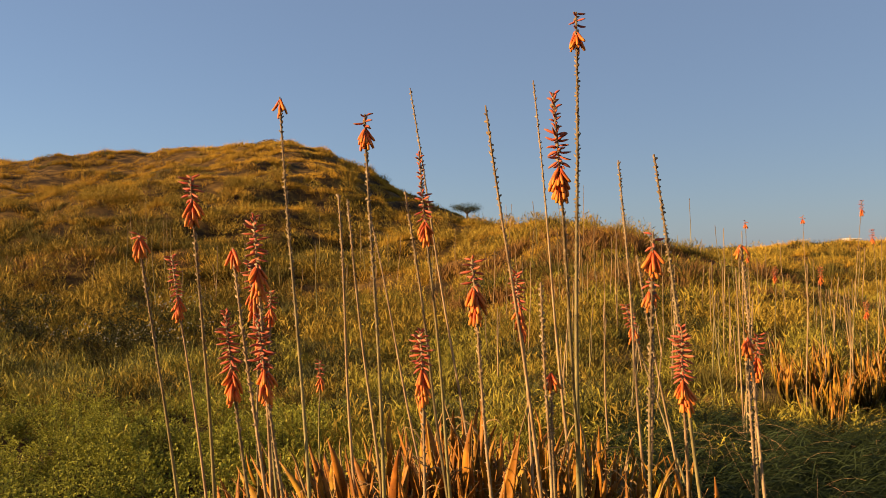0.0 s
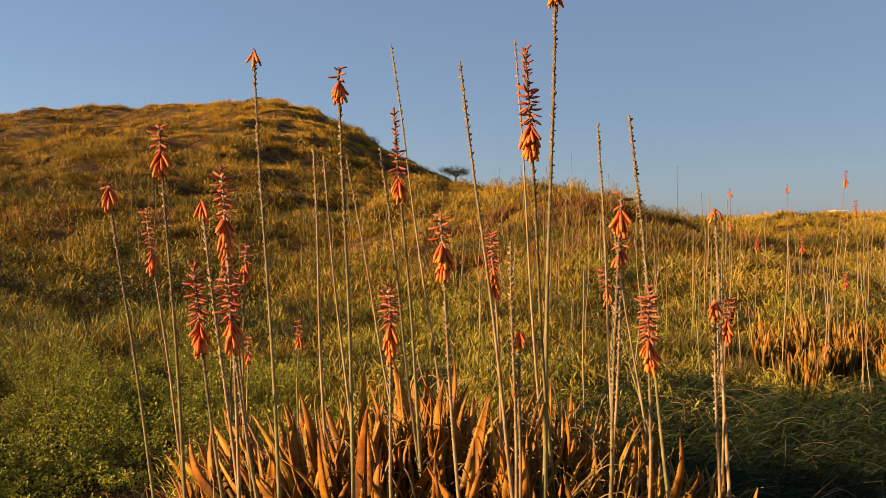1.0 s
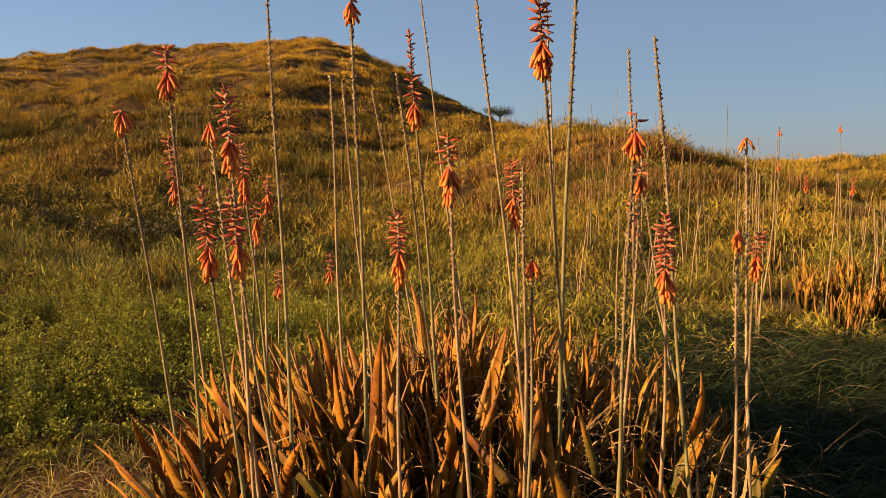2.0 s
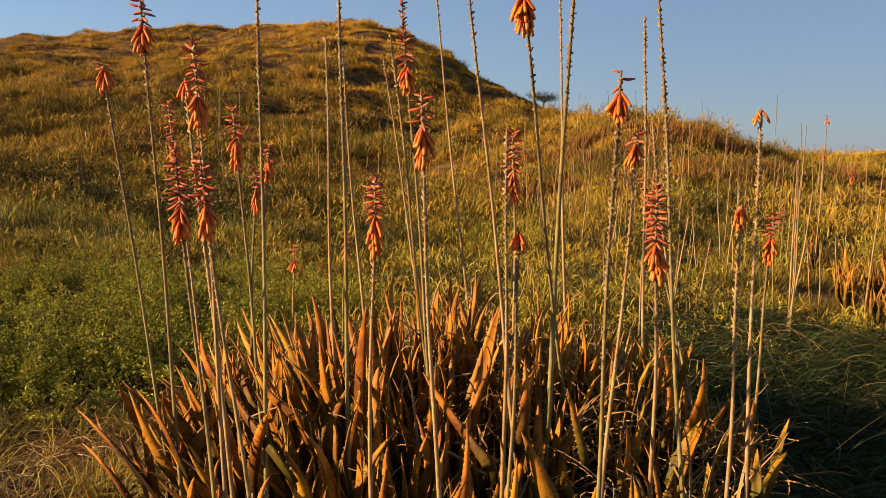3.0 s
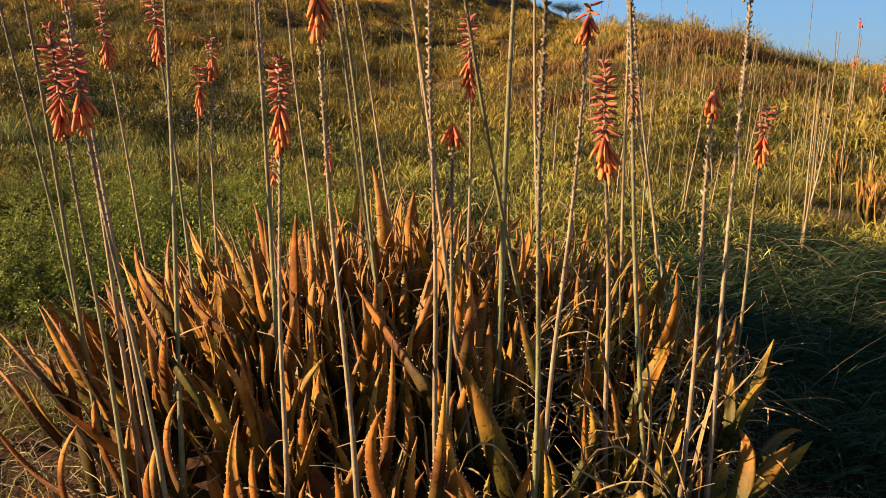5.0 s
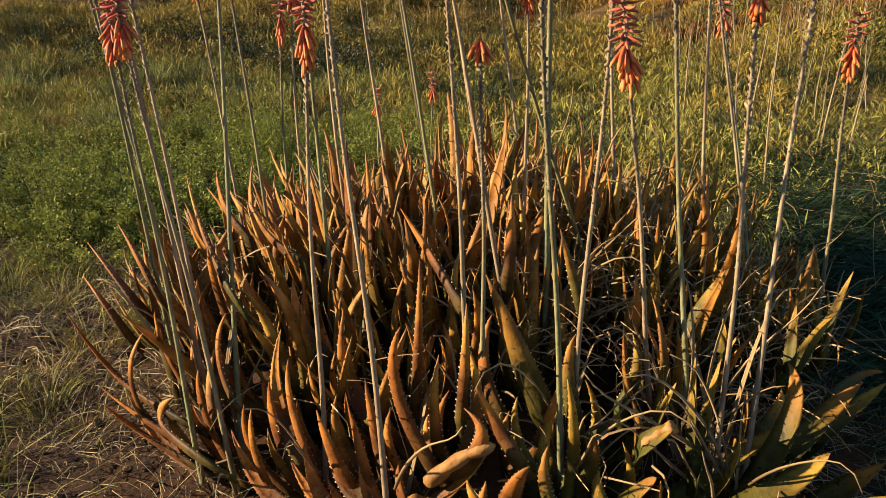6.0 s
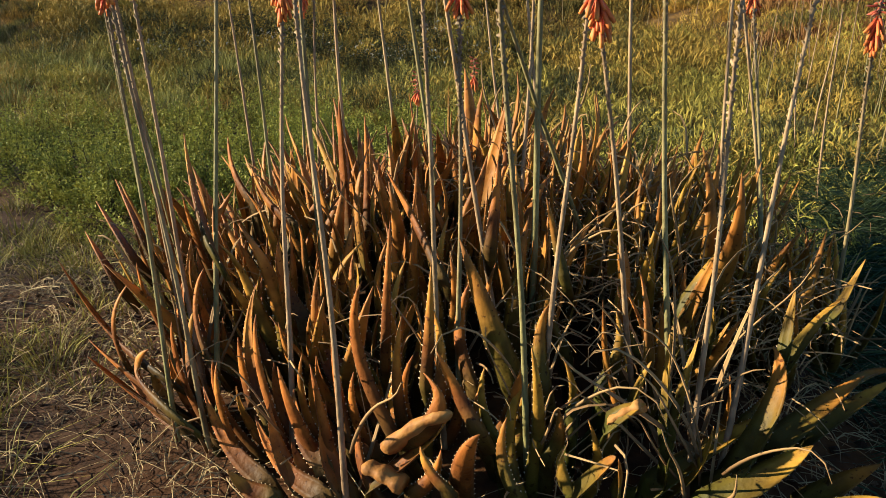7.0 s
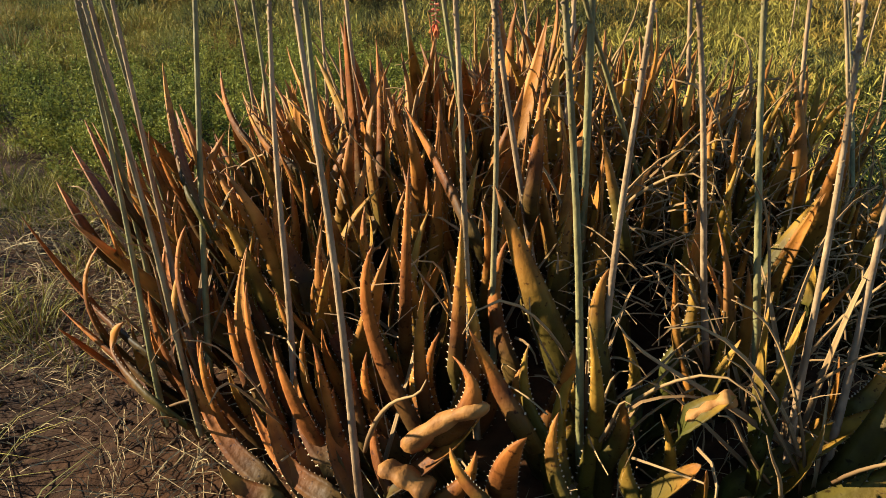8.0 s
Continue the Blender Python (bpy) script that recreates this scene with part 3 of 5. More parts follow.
def rosette(x, y, leaves=11, size=1.0, lean=None, seed=0, upright=0.0, label=LABEL, group="aloes of the clump", z=None, dry=None):
    """An aloe: an Empty at its base that carries its leaves."""
    rng = random.Random(seed)
    amber = (0.9 if y < 4 else 0.4) * float(smoothstep(-0.1, 0.6, x - 0.1 + 0.6 * (y - 2.3)))
    z = float(land(x, y)) + 0.05 if z is None else z
    plant = tagged(new("aloe_plant"), label, "aloe", group)
    plant.empty_display_size = 0.05
    plant.location = (x, y, z)
    tilt = Matrix.Rotation(lean[1], 4, Vector((-math.sin(lean[0]), math.cos(lean[0]), 0))) if lean else Matrix()
    a = rng.uniform(0, 6.28)
    for k in range(leaves):
        a += 2.4 + rng.uniform(-0.25, 0.25)
        inner = k / max(1, leaves - 1)
        me = (AMBER_MESHES if rng.random() < amber else LEAF_MESHES)[rng.randrange(len(LEAF_MESHES))]
        sc = size * rng.uniform(0.75, 1.2) * (1.0 - 0.15 * inner)
        pitch = radians(rng.uniform(-8, 8) - 24 * (inner + upright) + 4 * (1 - inner))
        m = tilt @ Matrix.Rotation(a, 4, "Z") @ Matrix.Translation((0.014 * (1 - inner), 0, 0.035 * inner)) @ Matrix.Rotation(pitch, 4, "Y") @ Matrix.Rotation(rng.uniform(-0.5, 0.5), 4, "Z") @ Matrix.Diagonal((sc, sc, sc, 1))
        part("leaf", me, plant, m)
    dry = (7 if x > 0.25 or y > 2.5 else 2) if dry is None else dry
    for k in range(dry):
        me = DRY_MESHES[rng.randrange(len(DRY_MESHES))]
        sc = size * rng.uniform(0.7, 1.2)
        m = tilt @ Matrix.Rotation(rng.uniform(0, 6.28), 4, "Z") @ Matrix.Translation((0.02, 0, rng.uniform(-0.02, 0.16))) @ Matrix.Rotation(rng.uniform(-0.5, 0.3), 4, "Y") @ Matrix.Diagonal((sc, sc, sc, 1))
        part("dry_leaf", me, plant, m, "thin withered straw-brown leaf")
    PLANTS.append(plant)
    return plant


def nearest(x, y):
    return min(PLANTS, key=lambda p: (p.location.x - x) ** 2 + (p.location.y - y) ** 2)


FAN = [Vector((0.18, -0.6, 0.5)), Vector((0.0, -0.65, 0.45)), Vector((0.4, -0.45, 0.5))]  # ways the spread leaves face


def placed_leaf(b, t, width, bend=0.0, sag=0.0, face=None, thick=0.006):
    """One marked leaf of the clump from base b to tip t; bend bows it sideways, sag up or down."""
    b, t = Vector(b), Vector(t)
    plant = nearest(b.x, b.y)
    d = t - b
    side = d.cross(Vector((0, 1, 0))).normalized()
    side = side if side.x > 0 else -side
    ctrl = (b + t) / 2 + side * bend * d.length + Vector((0, 0, sag * d.length))
    s = np.linspace(0, 1, 13)[:, None]
    cv = (1 - s) ** 2 * np.array(b) + 2 * s * (1 - s) * np.array(ctrl) + s ** 2 * np.array(t)
    root = b + (b - ctrl) * 0.3 + Vector((0, 0.03, -0.02))
    root.z = min(b.z, float(land(root.x, root.y)) - 0.02)
    cv = np.concatenate([[np.array(root)], cv]) - np.array(plant.location)
    if face is None:
        lean = t.x - b.x
        face = Vector((-0.6, -0.4, 0.55)) if lean > 0.06 else FAN[int(abs(b.x) * 1000) % 3] if lean < -0.055 and b.y < 1.9 else Vector((0.12 - lean, 0.55, 0.2))
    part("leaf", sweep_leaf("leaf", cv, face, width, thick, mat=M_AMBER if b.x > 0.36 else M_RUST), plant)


def fitted_leaf(base, mid, tip, width, thick=0.006):
    """One marked leaf of the clump through three points, carried on below its base, its hollow side turned to the heart of the clump."""
    b, m, t = Vector(base), Vector(mid), Vector(tip)
    ctrl = 2 * m - (b + t) / 2
    root = b + (b - ctrl) * 0.35 + Vector((0, 0.03, -0.03))
    root.z = max(root.z, float(land(root.x, root.y)) - 0.02)
    plant = nearest(root.x, root.y)
    s = np.linspace(0, 1, 13)[:, None]
    cv = (1 - s) ** 2 * np.array(b) + 2 * s * (1 - s) * np.array(ctrl) + s ** 2 * np.array(t)
    cv = np.concatenate([[np.array(root)], cv]) - np.array(plant.location)
    if m.x > 0.48:
        face = Vector((-0.5, -0.55, 0.75))
    else:
        face = Vector((CLUMP[0] + 0.1 - m.x, CLUMP[1] + 0.3 - m.y, 0)).normalized() + Vector((0, 0, 0.45))
    part("leaf", sweep_leaf("leaf", cv, face, width * 1.15, thick, mat=M_AMBER if b.x > 0.36 else M_RUST), plant)


# ---- florets and stems ----
def spindle(name, length, radius, profile, mat, sides=7, bow=0.0):
    """A hollowless tube along +x with the given radii, for florets and buds."""
    v, f, al = [], [], []
    m = len(profile)
    for i, r in enumerate(profile):
        u = i / (m - 1)
        for j in range(sides):
            a = 2 * math.pi * j / sides
            v.append((u * length, r * radius * math.cos(a), r * radius * math.sin(a) + bow * length * math.sin(u * math.pi)))
            al.append(u)
    for i in range(m - 1):
        for j in range(sides):
            jj = (j + 1) % sides
            f.append((i * sides + j, i * sides + jj, (i + 1) * sides + jj, (i + 1) * sides + j))
    f += [tuple(range(sides))[::-1], tuple((m - 1) * sides + j for j in range(sides))]
    return mesh(name, v, f, [mat], al, smooth=True)


BELLS = [spindle("floret", 0.034 + 0.004 * k, 0.0038, (0.4, 0.8, 1.0, 1.0, 0.95, 0.95, 0.7), M_FLORET, bow=0.05 * (k - 1)) for k in range(3)]
BUDS = [spindle("bud", 0.022 + 0.003 * k, 0.0029, (0.35, 0.8, 1.0, 0.95, 0.75, 0.35), M_BUD, 6, 0.05 - 0.05 * k) for k in range(3)]
TIPS = [spindle("bud", 0.013, 0.0023, (0.4, 1.0, 0.9, 0.3), M_BUD, 5, 0.1)]


def stem_mesh(name, base, top, bow, r0, r1, knobs, seed, bare_from=0.45):
    """A tapering bowed stem with dry bracts on its upper part; knobs: how many."""
    rng = random.Random(seed)
    n, sides = 16, 7
    b, t = Vector(base), Vector(top)
    d = t - b
    sideways = Vector((bow[0], bow[1], 0))
    pts = []
    for i in range(n):
        u = i / (n - 1)
        wob = Vector((math.sin(u * 9 + seed), math.cos(u * 7 + seed * 2), 0)) * 0.003
        pts.append(b + d * u + sideways * 4 * u * (1 - u) + wob)
    v, f, al = [], [], []
    for i, p in enumerate(pts):
        u = i / (n - 1)
        r = r0 + (r1 - r0) * u ** 0.8
        for j in range(sides):
            a = 2 * math.pi * j / sides
            v.append(p + Vector((math.cos(a) * r, math.sin(a) * r, 0)))
            al.append(u)
    for i in range(n - 1):
        for j in range(sides):
            jj = (j + 1) % sides
            f.append((i * sides + j, i * sides + jj, (i + 1) * sides + jj, (i + 1) * sides + j))
    f.append(tuple((n - 1) * sides + j for j in range(sides)))

    def point(u):
        i = min(int(u * (n - 1)), n - 2)
        w = u * (n - 1) - i
        return pts[i].lerp(pts[i + 1], w), r0 + (r1 - r0) * u ** 0.8

    knobs = int(knobs * 1.7)
    for k in range(knobs):
        u = bare_from + 0.06 + (0.94 - bare_from) * (k + rng.random() * 0.8) / knobs
        if u > 0.995:
            continue
        p, r = point(u)
        a = k * 2.4 + rng.uniform(-0.6, 0.6)
        o = Vector((math.cos(a), math.sin(a), 0))
        q = Vector((-math.sin(a), math.cos(a), 0))
        grow = min(1.0, 0.2 + (u - bare_from) / 0.45)
        ln, w = rng.uniform(0.002, 0.0062) * grow, rng.uniform(0.0016, 0.0034) * grow
        foot = p + o * r * 0.6
        tip = p + o * (r + ln) + Vector((0, 0, rng.uniform(-0.6, 1.4) * ln))
        i0 = len(v)
        v += [foot + q * w - Vector((0, 0, w)), foot - q * w - Vector((0, 0, w)), foot + Vector((0, 0, w * 1.8)), tip + q * w * 0.8, tip - q * w * 0.5, tip + Vector((0, 0, w * 1.2))]
        al += [1.0 + rng.uniform(0.0, 0.6)] * 6
        f += [(i0, i0 + 1, i0 + 4, i0 + 3), (i0 + 1, i0 + 2, i0 + 5, i0 + 4), (i0 + 2, i0, i0 + 3, i0 + 5), (i0 + 3, i0 + 4, i0 + 5)]
    return mesh(name, v, f, [M_STALK], al, smooth=True), point


def raceme(stem, point, length, bells, buds, tips, seed, size=1.0):
    """Florets round the top of a stem: hanging bells lowest, spreading buds above, small tips on top; each is (length, count)."""
    rng = random.Random(seed)
    low = length - bells[0] - buds[0] - tips[0]
    turn = rng.uniform(0, 6.28)
    for (span, count), start, kind in ((bells, low, "bell"), (buds, low + bells[0], "bud"), (tips, low + bells[0] + buds[0], "tip")):
        hang = min(0.026 * size, 0.7 * span) if kind == "bell" else 0.0
        count = int(count * (1.35 if kind == "bell" else 1.45))
        for k in range(count):
            share = (k + rng.uniform(0.2, 0.8)) / count
            u = (start + hang + (span - hang) * share) / length
            if u > 0.997:
                u = 0.997
            p, r = point(u)
            turn += 2.39996 + rng.uniform(-0.25, 0.25)
            if kind == "tip":
                me, droop = TIPS[0], rng.uniform(-0.95, -0.3)
            elif kind == "bud":
                me, droop = BUDS[k % len(BUDS)], 0.45 - 0.75 * share + rng.uniform(-0.25, 0.25)
            else:
                me, droop = BELLS[k % len(BELLS)], 1.42 - 0.35 * share + rng.uniform(-0.25, 0.08)
            s = size * rng.uniform(0.8, 1.15)
            m = Matrix.Translation(p) @ Matrix.Rotation(turn, 4, "Z") @ Matrix.Translation((r * 0.7, 0, 0)) @ Matrix.Rotation(droop, 4, "Y") @ Matrix.Diagonal((s, s, s, 1))
            part(me.name.split(".")[0], me, stem, m)


def flower_stalk(bx, by, tx, ty, top, bells=(0, 0), buds=(0, 0), tips=(0, 0), thick=1.0, knobs=62, bare_from=0.52, plant=None, size=1.0):
    """A stalk whose line passes bx, by at 0.1 m and tx, ty at 1.1 m, up to the height top; bells, buds and tips are (length, count)."""
    seed = int(abs(bx * 971 + by * 613 + top * 331))
    plant = plant or rosette(bx, by, 0 if by < 1.9 else 9, 1.15, None, seed, 0.4)
    o = Vector(plant.location)
    k0, k1 = o.z - 0.1, top - 0.1
    b = Vector((bx + (tx - bx) * k0, by + (ty - by) * k0, o.z)) - o
    t = Vector((bx + (tx - bx) * k1, by + (ty - by) * k1, top)) - o
    flowering = bells[1] + buds[1] > 0
    me, point = stem_mesh("flower_stalk", b, t, (0.0, 0.0), 0.0070 * thick, 0.0020 * thick, knobs, seed, bare_from)
    stem = part("flower_stalk", me, plant, None, "tall stalk with hanging coral-orange tubular flowers" if flowering else "tall dry stalk with withered bracts")
    if flowering:
        raceme(stem, point, (t - b).length, bells, buds, tips, seed, size)
    return plant


# ---- the clump: its tall stalks ----
flower_stalk(-0.674, 2.114, -0.756, 1.989, 1.335, bells=(0.05, 14), buds=(0.012, 3))
flower_stalk(-0.541, 1.882, -0.567, 1.793, 1.452, bells=(0.06, 14), buds=(0.055, 12))
flower_stalk(-0.761, 2.585, -0.898, 2.613, 1.291, bells=(0.07, 14), buds=(0.15, 26))
flower_stalk(-0.369, 1.695, -0.496, 1.744, 1.146, bells=(0.075, 18), buds=(0.095, 26), tips=(0.035, 8))
flower_stalk(-0.277, 1.686, -0.405, 1.657, 1.143, bells=(0.072, 18), buds=(0.085, 26), tips=(0.03, 6))
flower_stalk(-0.394, 1.796, -0.398, 1.656, 1.349, bells=(0.07, 18), buds=(0.085, 18), tips=(0.02, 5))
flower_stalk(-0.359, 1.785, -0.470, 1.780, 1.289, bells=(0.05, 5), knobs=70, bare_from=0.4)
flower_stalk(-0.286, 1.736, -0.384, 1.959, 1.699, bells=(0.05, 5), knobs=110, bare_from=0.42)
flower_stalk(-0.277, 2.330, -0.308, 2.299, 1.453)
flower_stalk(-0.160, 1.999, -0.185, 1.960, 1.618, bells=(0.045, 11), buds=(0.035, 5), knobs=110, bare_from=0.42)
flower_stalk(-0.189, 2.487, -0.285, 2.480, 1.453)
flower_stalk(-0.048, 1.669, -0.069, 1.742, 1.095, bells=(0.08, 20), buds=(0.075, 24), tips=(0.01, 3))
flower_stalk(-0.069, 3.104, -0.250, 3.168, 1.500)
flower_stalk(0.022, 2.373, -0.041, 2.141, 1.531, bells=(0.06, 13), buds=(0.07, 14), tips=(0.11, 16))
flower_stalk(0.033, 2.358, -0.076, 2.211, 1.443)
flower_stalk(0.123, 1.598, 0.055, 1.591, 1.252, bells=(0.075, 16), buds=(0.06, 10), knobs=80)
flower_stalk(0.123, 2.869, -0.018, 2.942, 1.920)
flower_stalk(0.289, 2.023, 0.161, 1.878, 1.605)
flower_stalk(0.250, 2.152, 0.209, 2.334, 1.210, bells=(0.1, 16), buds=(0.105, 24))
flower_stalk(0.229, 1.796, 0.207, 1.731, 1.195)
flower_stalk(0.233, 1.864, 0.237, 1.833, 0.981, bells=(0.04, 9))
flower_stalk(0.427, 2.491, 0.275, 1.798, 1.560, bells=(0.076, 24), buds=(0.075, 18), tips=(0.085, 18))
flower_stalk(0.315, 2.068, 0.328, 2.016, 1.872, bells=(0.042, 8), buds=(0.05, 6), knobs=130, bare_from=0.4, thick=1.25)
flower_stalk(0.420, 2.643, 0.358, 2.682, 1.870)
flower_stalk(0.422, 1.759, 0.400, 1.561, 1.292, bells=(0.045, 11), buds=(0.035, 3), knobs=90, bare_from=0.42)
flower_stalk(0.422, 1.784, 0.470, 1.829, 1.197, bells=(0.05, 10), buds=(0.02, 4), bare_from=0.45)
flower_stalk(0.657, 2.620, 0.609, 2.644, 1.578, knobs=110, bare_from=0.42)
flower_stalk(0.654, 1.888, 0.556, 1.926, 1.500, knobs=110, bare_from=0.42)
flower_stalk(0.580, 1.980, 0.497, 1.672, 1.096, bells=(0.075, 20), buds=(0.105, 30), tips=(0.02, 5))
flower_stalk(0.927, 2.454, 0.916, 2.336, 1.007, bells=(0.08, 18), buds=(0.06, 14))
flower_stalk(0.700, 1.793, 0.698, 1.843, 1.054, bells=(0.05, 9), bare_from=0.45)
flower_stalk(0.739, 1.769, 0.806, 2.132, 1.278, bells=(0.03, 3), knobs=90, bare_from=0.42)
flower_stalk(0.808, 2.254, 0.637, 2.864, 1.078, bells=(0.07, 11), buds=(0.09, 16))
flower_stalk(0.803, 2.588, 0.629, 2.519, 1.255)
flower_stalk(-0.671, 2.653, -0.651, 2.683, 1.078, bells=(0.09, 13), buds=(0.06, 12))
flower_stalk(-0.638, 2.698, -0.618, 2.698, 1.163, bells=(0.07, 11), buds=(0.06, 12))
flower_stalk(-0.461, 2.259, -0.561, 2.279, 1.261, bells=(0.09, 14), buds=(0.09, 18))

# ---- the clump: the plants between the stalks ----
rng = random.Random(11)
spots = [(p.location.x, p.location.y) for p in PLANTS]
for k in range(4000):
    x, y = rng.uniform(-0.66, 1.0), rng.uniform(1.78, 3.1)
    if not (in_clump(x, y, 0.93) or in_clump(x - 0.05, y - 0.24, 0.9) or in_clump(x - 0.1, y - 0.45, 0.82)) or min((x - a) ** 2 + (y - b) ** 2 for a, b in spots) < 0.115 ** 2:
        continue
    spots.append((x, y))
    if (x > 0.4 and y < 2.1) or y < 1.8 - 0.5 * (x + 0.1):
        continue
    dx, dy = (x - CLUMP[0]) / CLUMP[2], (y - CLUMP[1]) / CLUMP[3]
    rim = math.hypot(dx, dy)
    rosette(x, y, 12 if y > 2.1 else 10, rng.uniform(0.95, 1.3) * (1.0 + 0.4 * min(0.5, max(0.0, y - 1.95))) * (0.78 if x > 0.6 else 1.0), (math.atan2(dy, dx), (0.18 if x > 0.5 else 0.32 if x > -0.1 else 0.72) * rim ** 2), k, 0.5 * (1 - rim))

# curved leaves that fill the front of the clump, fanning outward
for k in range(46):
    x, y = rng.uniform(-0.42, 0.8), rng.uniform(1.70, 1.92)
    if not in_clump(x, y, 0.92):
        continue
    z = float(land(x, y)) + rng.uniform(0.0, 0.06)
    dx = 0.24 * (x - 0.25) + rng.uniform(-0.08, 0.06)
    placed_leaf((x, y, z), (x + dx, y + rng.uniform(-0.08, 0.06), z + rng.uniform(0.13, 0.27)), rng.uniform(0.034, 0.05), -0.3 if dx < 0 else 0.3)

# leaves of the clump that stand out, from base to tip
fitted_leaf((-0.453, 1.733, 0.160), (-0.668, 1.803, 0.204), (-0.727, 1.744, 0.387), 0.045)
fitted_leaf((-0.407, 1.704, 0.112), (-0.536, 1.716, 0.160), (-0.629, 1.715, 0.220), 0.050)
fitted_leaf((-0.393, 1.722, 0.045), (-0.536, 1.727, 0.103), (-0.585, 1.670, 0.204), 0.050)
fitted_leaf((-0.538, 1.747, 0.134), (-0.530, 1.701, 0.278), (-0.492, 1.728, 0.376), 0.034)
fitted_leaf((-0.285, 1.593, 0.168), (-0.420, 1.649, 0.202), (-0.370, 1.640, 0.274), 0.045)
fitted_leaf((-0.451, 1.808, 0.165), (-0.479, 1.761, 0.312), (-0.445, 1.705, 0.432), 0.049)
fitted_leaf((-0.267, 1.701, 0.240), (-0.308, 1.717, 0.345), (-0.285, 1.729, 0.435), 0.030)
fitted_leaf((-0.276, 1.712, 0.038), (-0.330, 1.682, 0.203), (-0.305, 1.645, 0.344), 0.050)
fitted_leaf((-0.166, 1.683, 0.017), (-0.172, 1.617, 0.181), (-0.162, 1.604, 0.299), 0.034)
fitted_leaf((-0.149, 1.694, 0.126), (-0.173, 1.692, 0.220), (-0.150, 1.656, 0.334), 0.042)
fitted_leaf((-0.015, 1.659, 0.027), (-0.095, 1.653, 0.239), (-0.100, 1.652, 0.391), 0.035)
fitted_leaf((0.037, 1.662, 0.060), (0.011, 1.605, 0.211), (-0.018, 1.600, 0.321), 0.050)
fitted_leaf((0.072, 1.633, 0.097), (0.056, 1.624, 0.221), (0.033, 1.629, 0.323), 0.034)
fitted_leaf((0.084, 1.668, 0.142), (0.057, 1.682, 0.256), (0.047, 1.681, 0.355), 0.027)
fitted_leaf((0.196, 1.654, 0.187), (0.127, 1.639, 0.364), (0.151, 1.621, 0.504), 0.034)
fitted_leaf((0.116, 1.760, 0.255), (0.141, 1.727, 0.441), (0.140, 1.749, 0.583), 0.022)
fitted_leaf((0.197, 1.681, 0.199), (0.190, 1.669, 0.312), (0.204, 1.664, 0.434), 0.026)
fitted_leaf((0.234, 1.700, 0.283), (0.244, 1.692, 0.402), (0.249, 1.691, 0.528), 0.025)
fitted_leaf((0.247, 1.627, 0.218), (0.297, 1.616, 0.299), (0.260, 1.637, 0.348), 0.037)
fitted_leaf((0.350, 1.657, 0.248), (0.304, 1.667, 0.315), (0.276, 1.656, 0.384), 0.033)
fitted_leaf((0.338, 1.624, 0.130), (0.368, 1.566, 0.246), (0.398, 1.554, 0.306), 0.042)
fitted_leaf((0.371, 1.798, 0.265), (0.319, 1.779, 0.413), (0.255, 1.800, 0.547), 0.054)
fitted_leaf((0.438, 1.771, 0.281), (0.421, 1.786, 0.379), (0.430, 1.802, 0.445), 0.030)
fitted_leaf((0.431, 1.734, 0.109), (0.447, 1.712, 0.261), (0.432, 1.696, 0.409), 0.030)
fitted_leaf((0.353, 1.769, 0.159), (0.387, 1.751, 0.268), (0.409, 1.742, 0.362), 0.031)
fitted_leaf((0.625, 2.041, 0.371), (0.661, 2.050, 0.449), (0.690, 2.035, 0.519), 0.034)
fitted_leaf((0.519, 1.681, 0.146), (0.576, 1.640, 0.240), (0.598, 1.633, 0.274), 0.036)
fitted_leaf((0.596, 1.654, 0.178), (0.605, 1.641, 0.232), (0.606, 1.609, 0.284), 0.030)
fitted_leaf((0.169, 1.888, 0.447), (0.078, 1.962, 0.528), (0.014, 1.975, 0.618), 0.034)
fitted_leaf((-0.171, 2.111, 0.420), (-0.165, 2.084, 0.605), (-0.140, 2.040, 0.763), 0.049)
fitted_leaf((0.258, 1.952, 0.478), (0.264, 1.961, 0.576), (0.257, 1.991, 0.659), 0.026)
fitted_leaf((0.410, 1.978, 0.434), (0.385, 1.984, 0.516), (0.362, 1.987, 0.594), 0.021)
fitted_leaf((-0.373, 1.851, 0.364), (-0.323, 1.750, 0.499), (-0.268, 1.668, 0.599), 0.035)
fitted_leaf((-0.286, 1.748, 0.477), (-0.426, 1.870, 0.566), (-0.524, 1.968, 0.667), 0.050)
fitted_leaf((-0.536, 1.829, 0.411), (-0.588, 1.838, 0.503), (-0.661, 1.876, 0.560), 0.040)
fitted_leaf((-0.720, 1.964, 0.319), (-0.820, 1.996, 0.396), (-0.921, 2.043, 0.447), 0.046)
fitted_leaf((-0.685, 1.873, 0.280), (-0.747, 1.878, 0.360), (-0.828, 1.915, 0.403), 0.046)
fitted_leaf((0.578, 1.810, 0.253), (0.598, 1.798, 0.320), (0.616, 1.803, 0.370), 0.022)
fitted_leaf((0.652, 1.758, 0.249), (0.648, 1.769, 0.351), (0.645, 1.776, 0.436), 0.019)
fitted_leaf((0.767, 1.780, 0.198), (0.819, 1.820, 0.333), (0.804, 1.850, 0.414), 0.050)
fitted_leaf((0.825, 2.000, 0.305), (0.872, 2.050, 0.387), (0.913, 2.090, 0.436), 0.032)
fitted_leaf((0.830, 1.900, 0.206), (0.902, 1.960, 0.272), (0.961, 2.010, 0.321), 0.055)
fitted_leaf((0.736, 1.720, 0.160), (0.828, 1.760, 0.230), (0.882, 1.790, 0.279), 0.063)
fitted_leaf((0.880, 1.950, 0.207), (0.956, 2.020, 0.258), (1.014, 2.060, 0.303), 0.042)
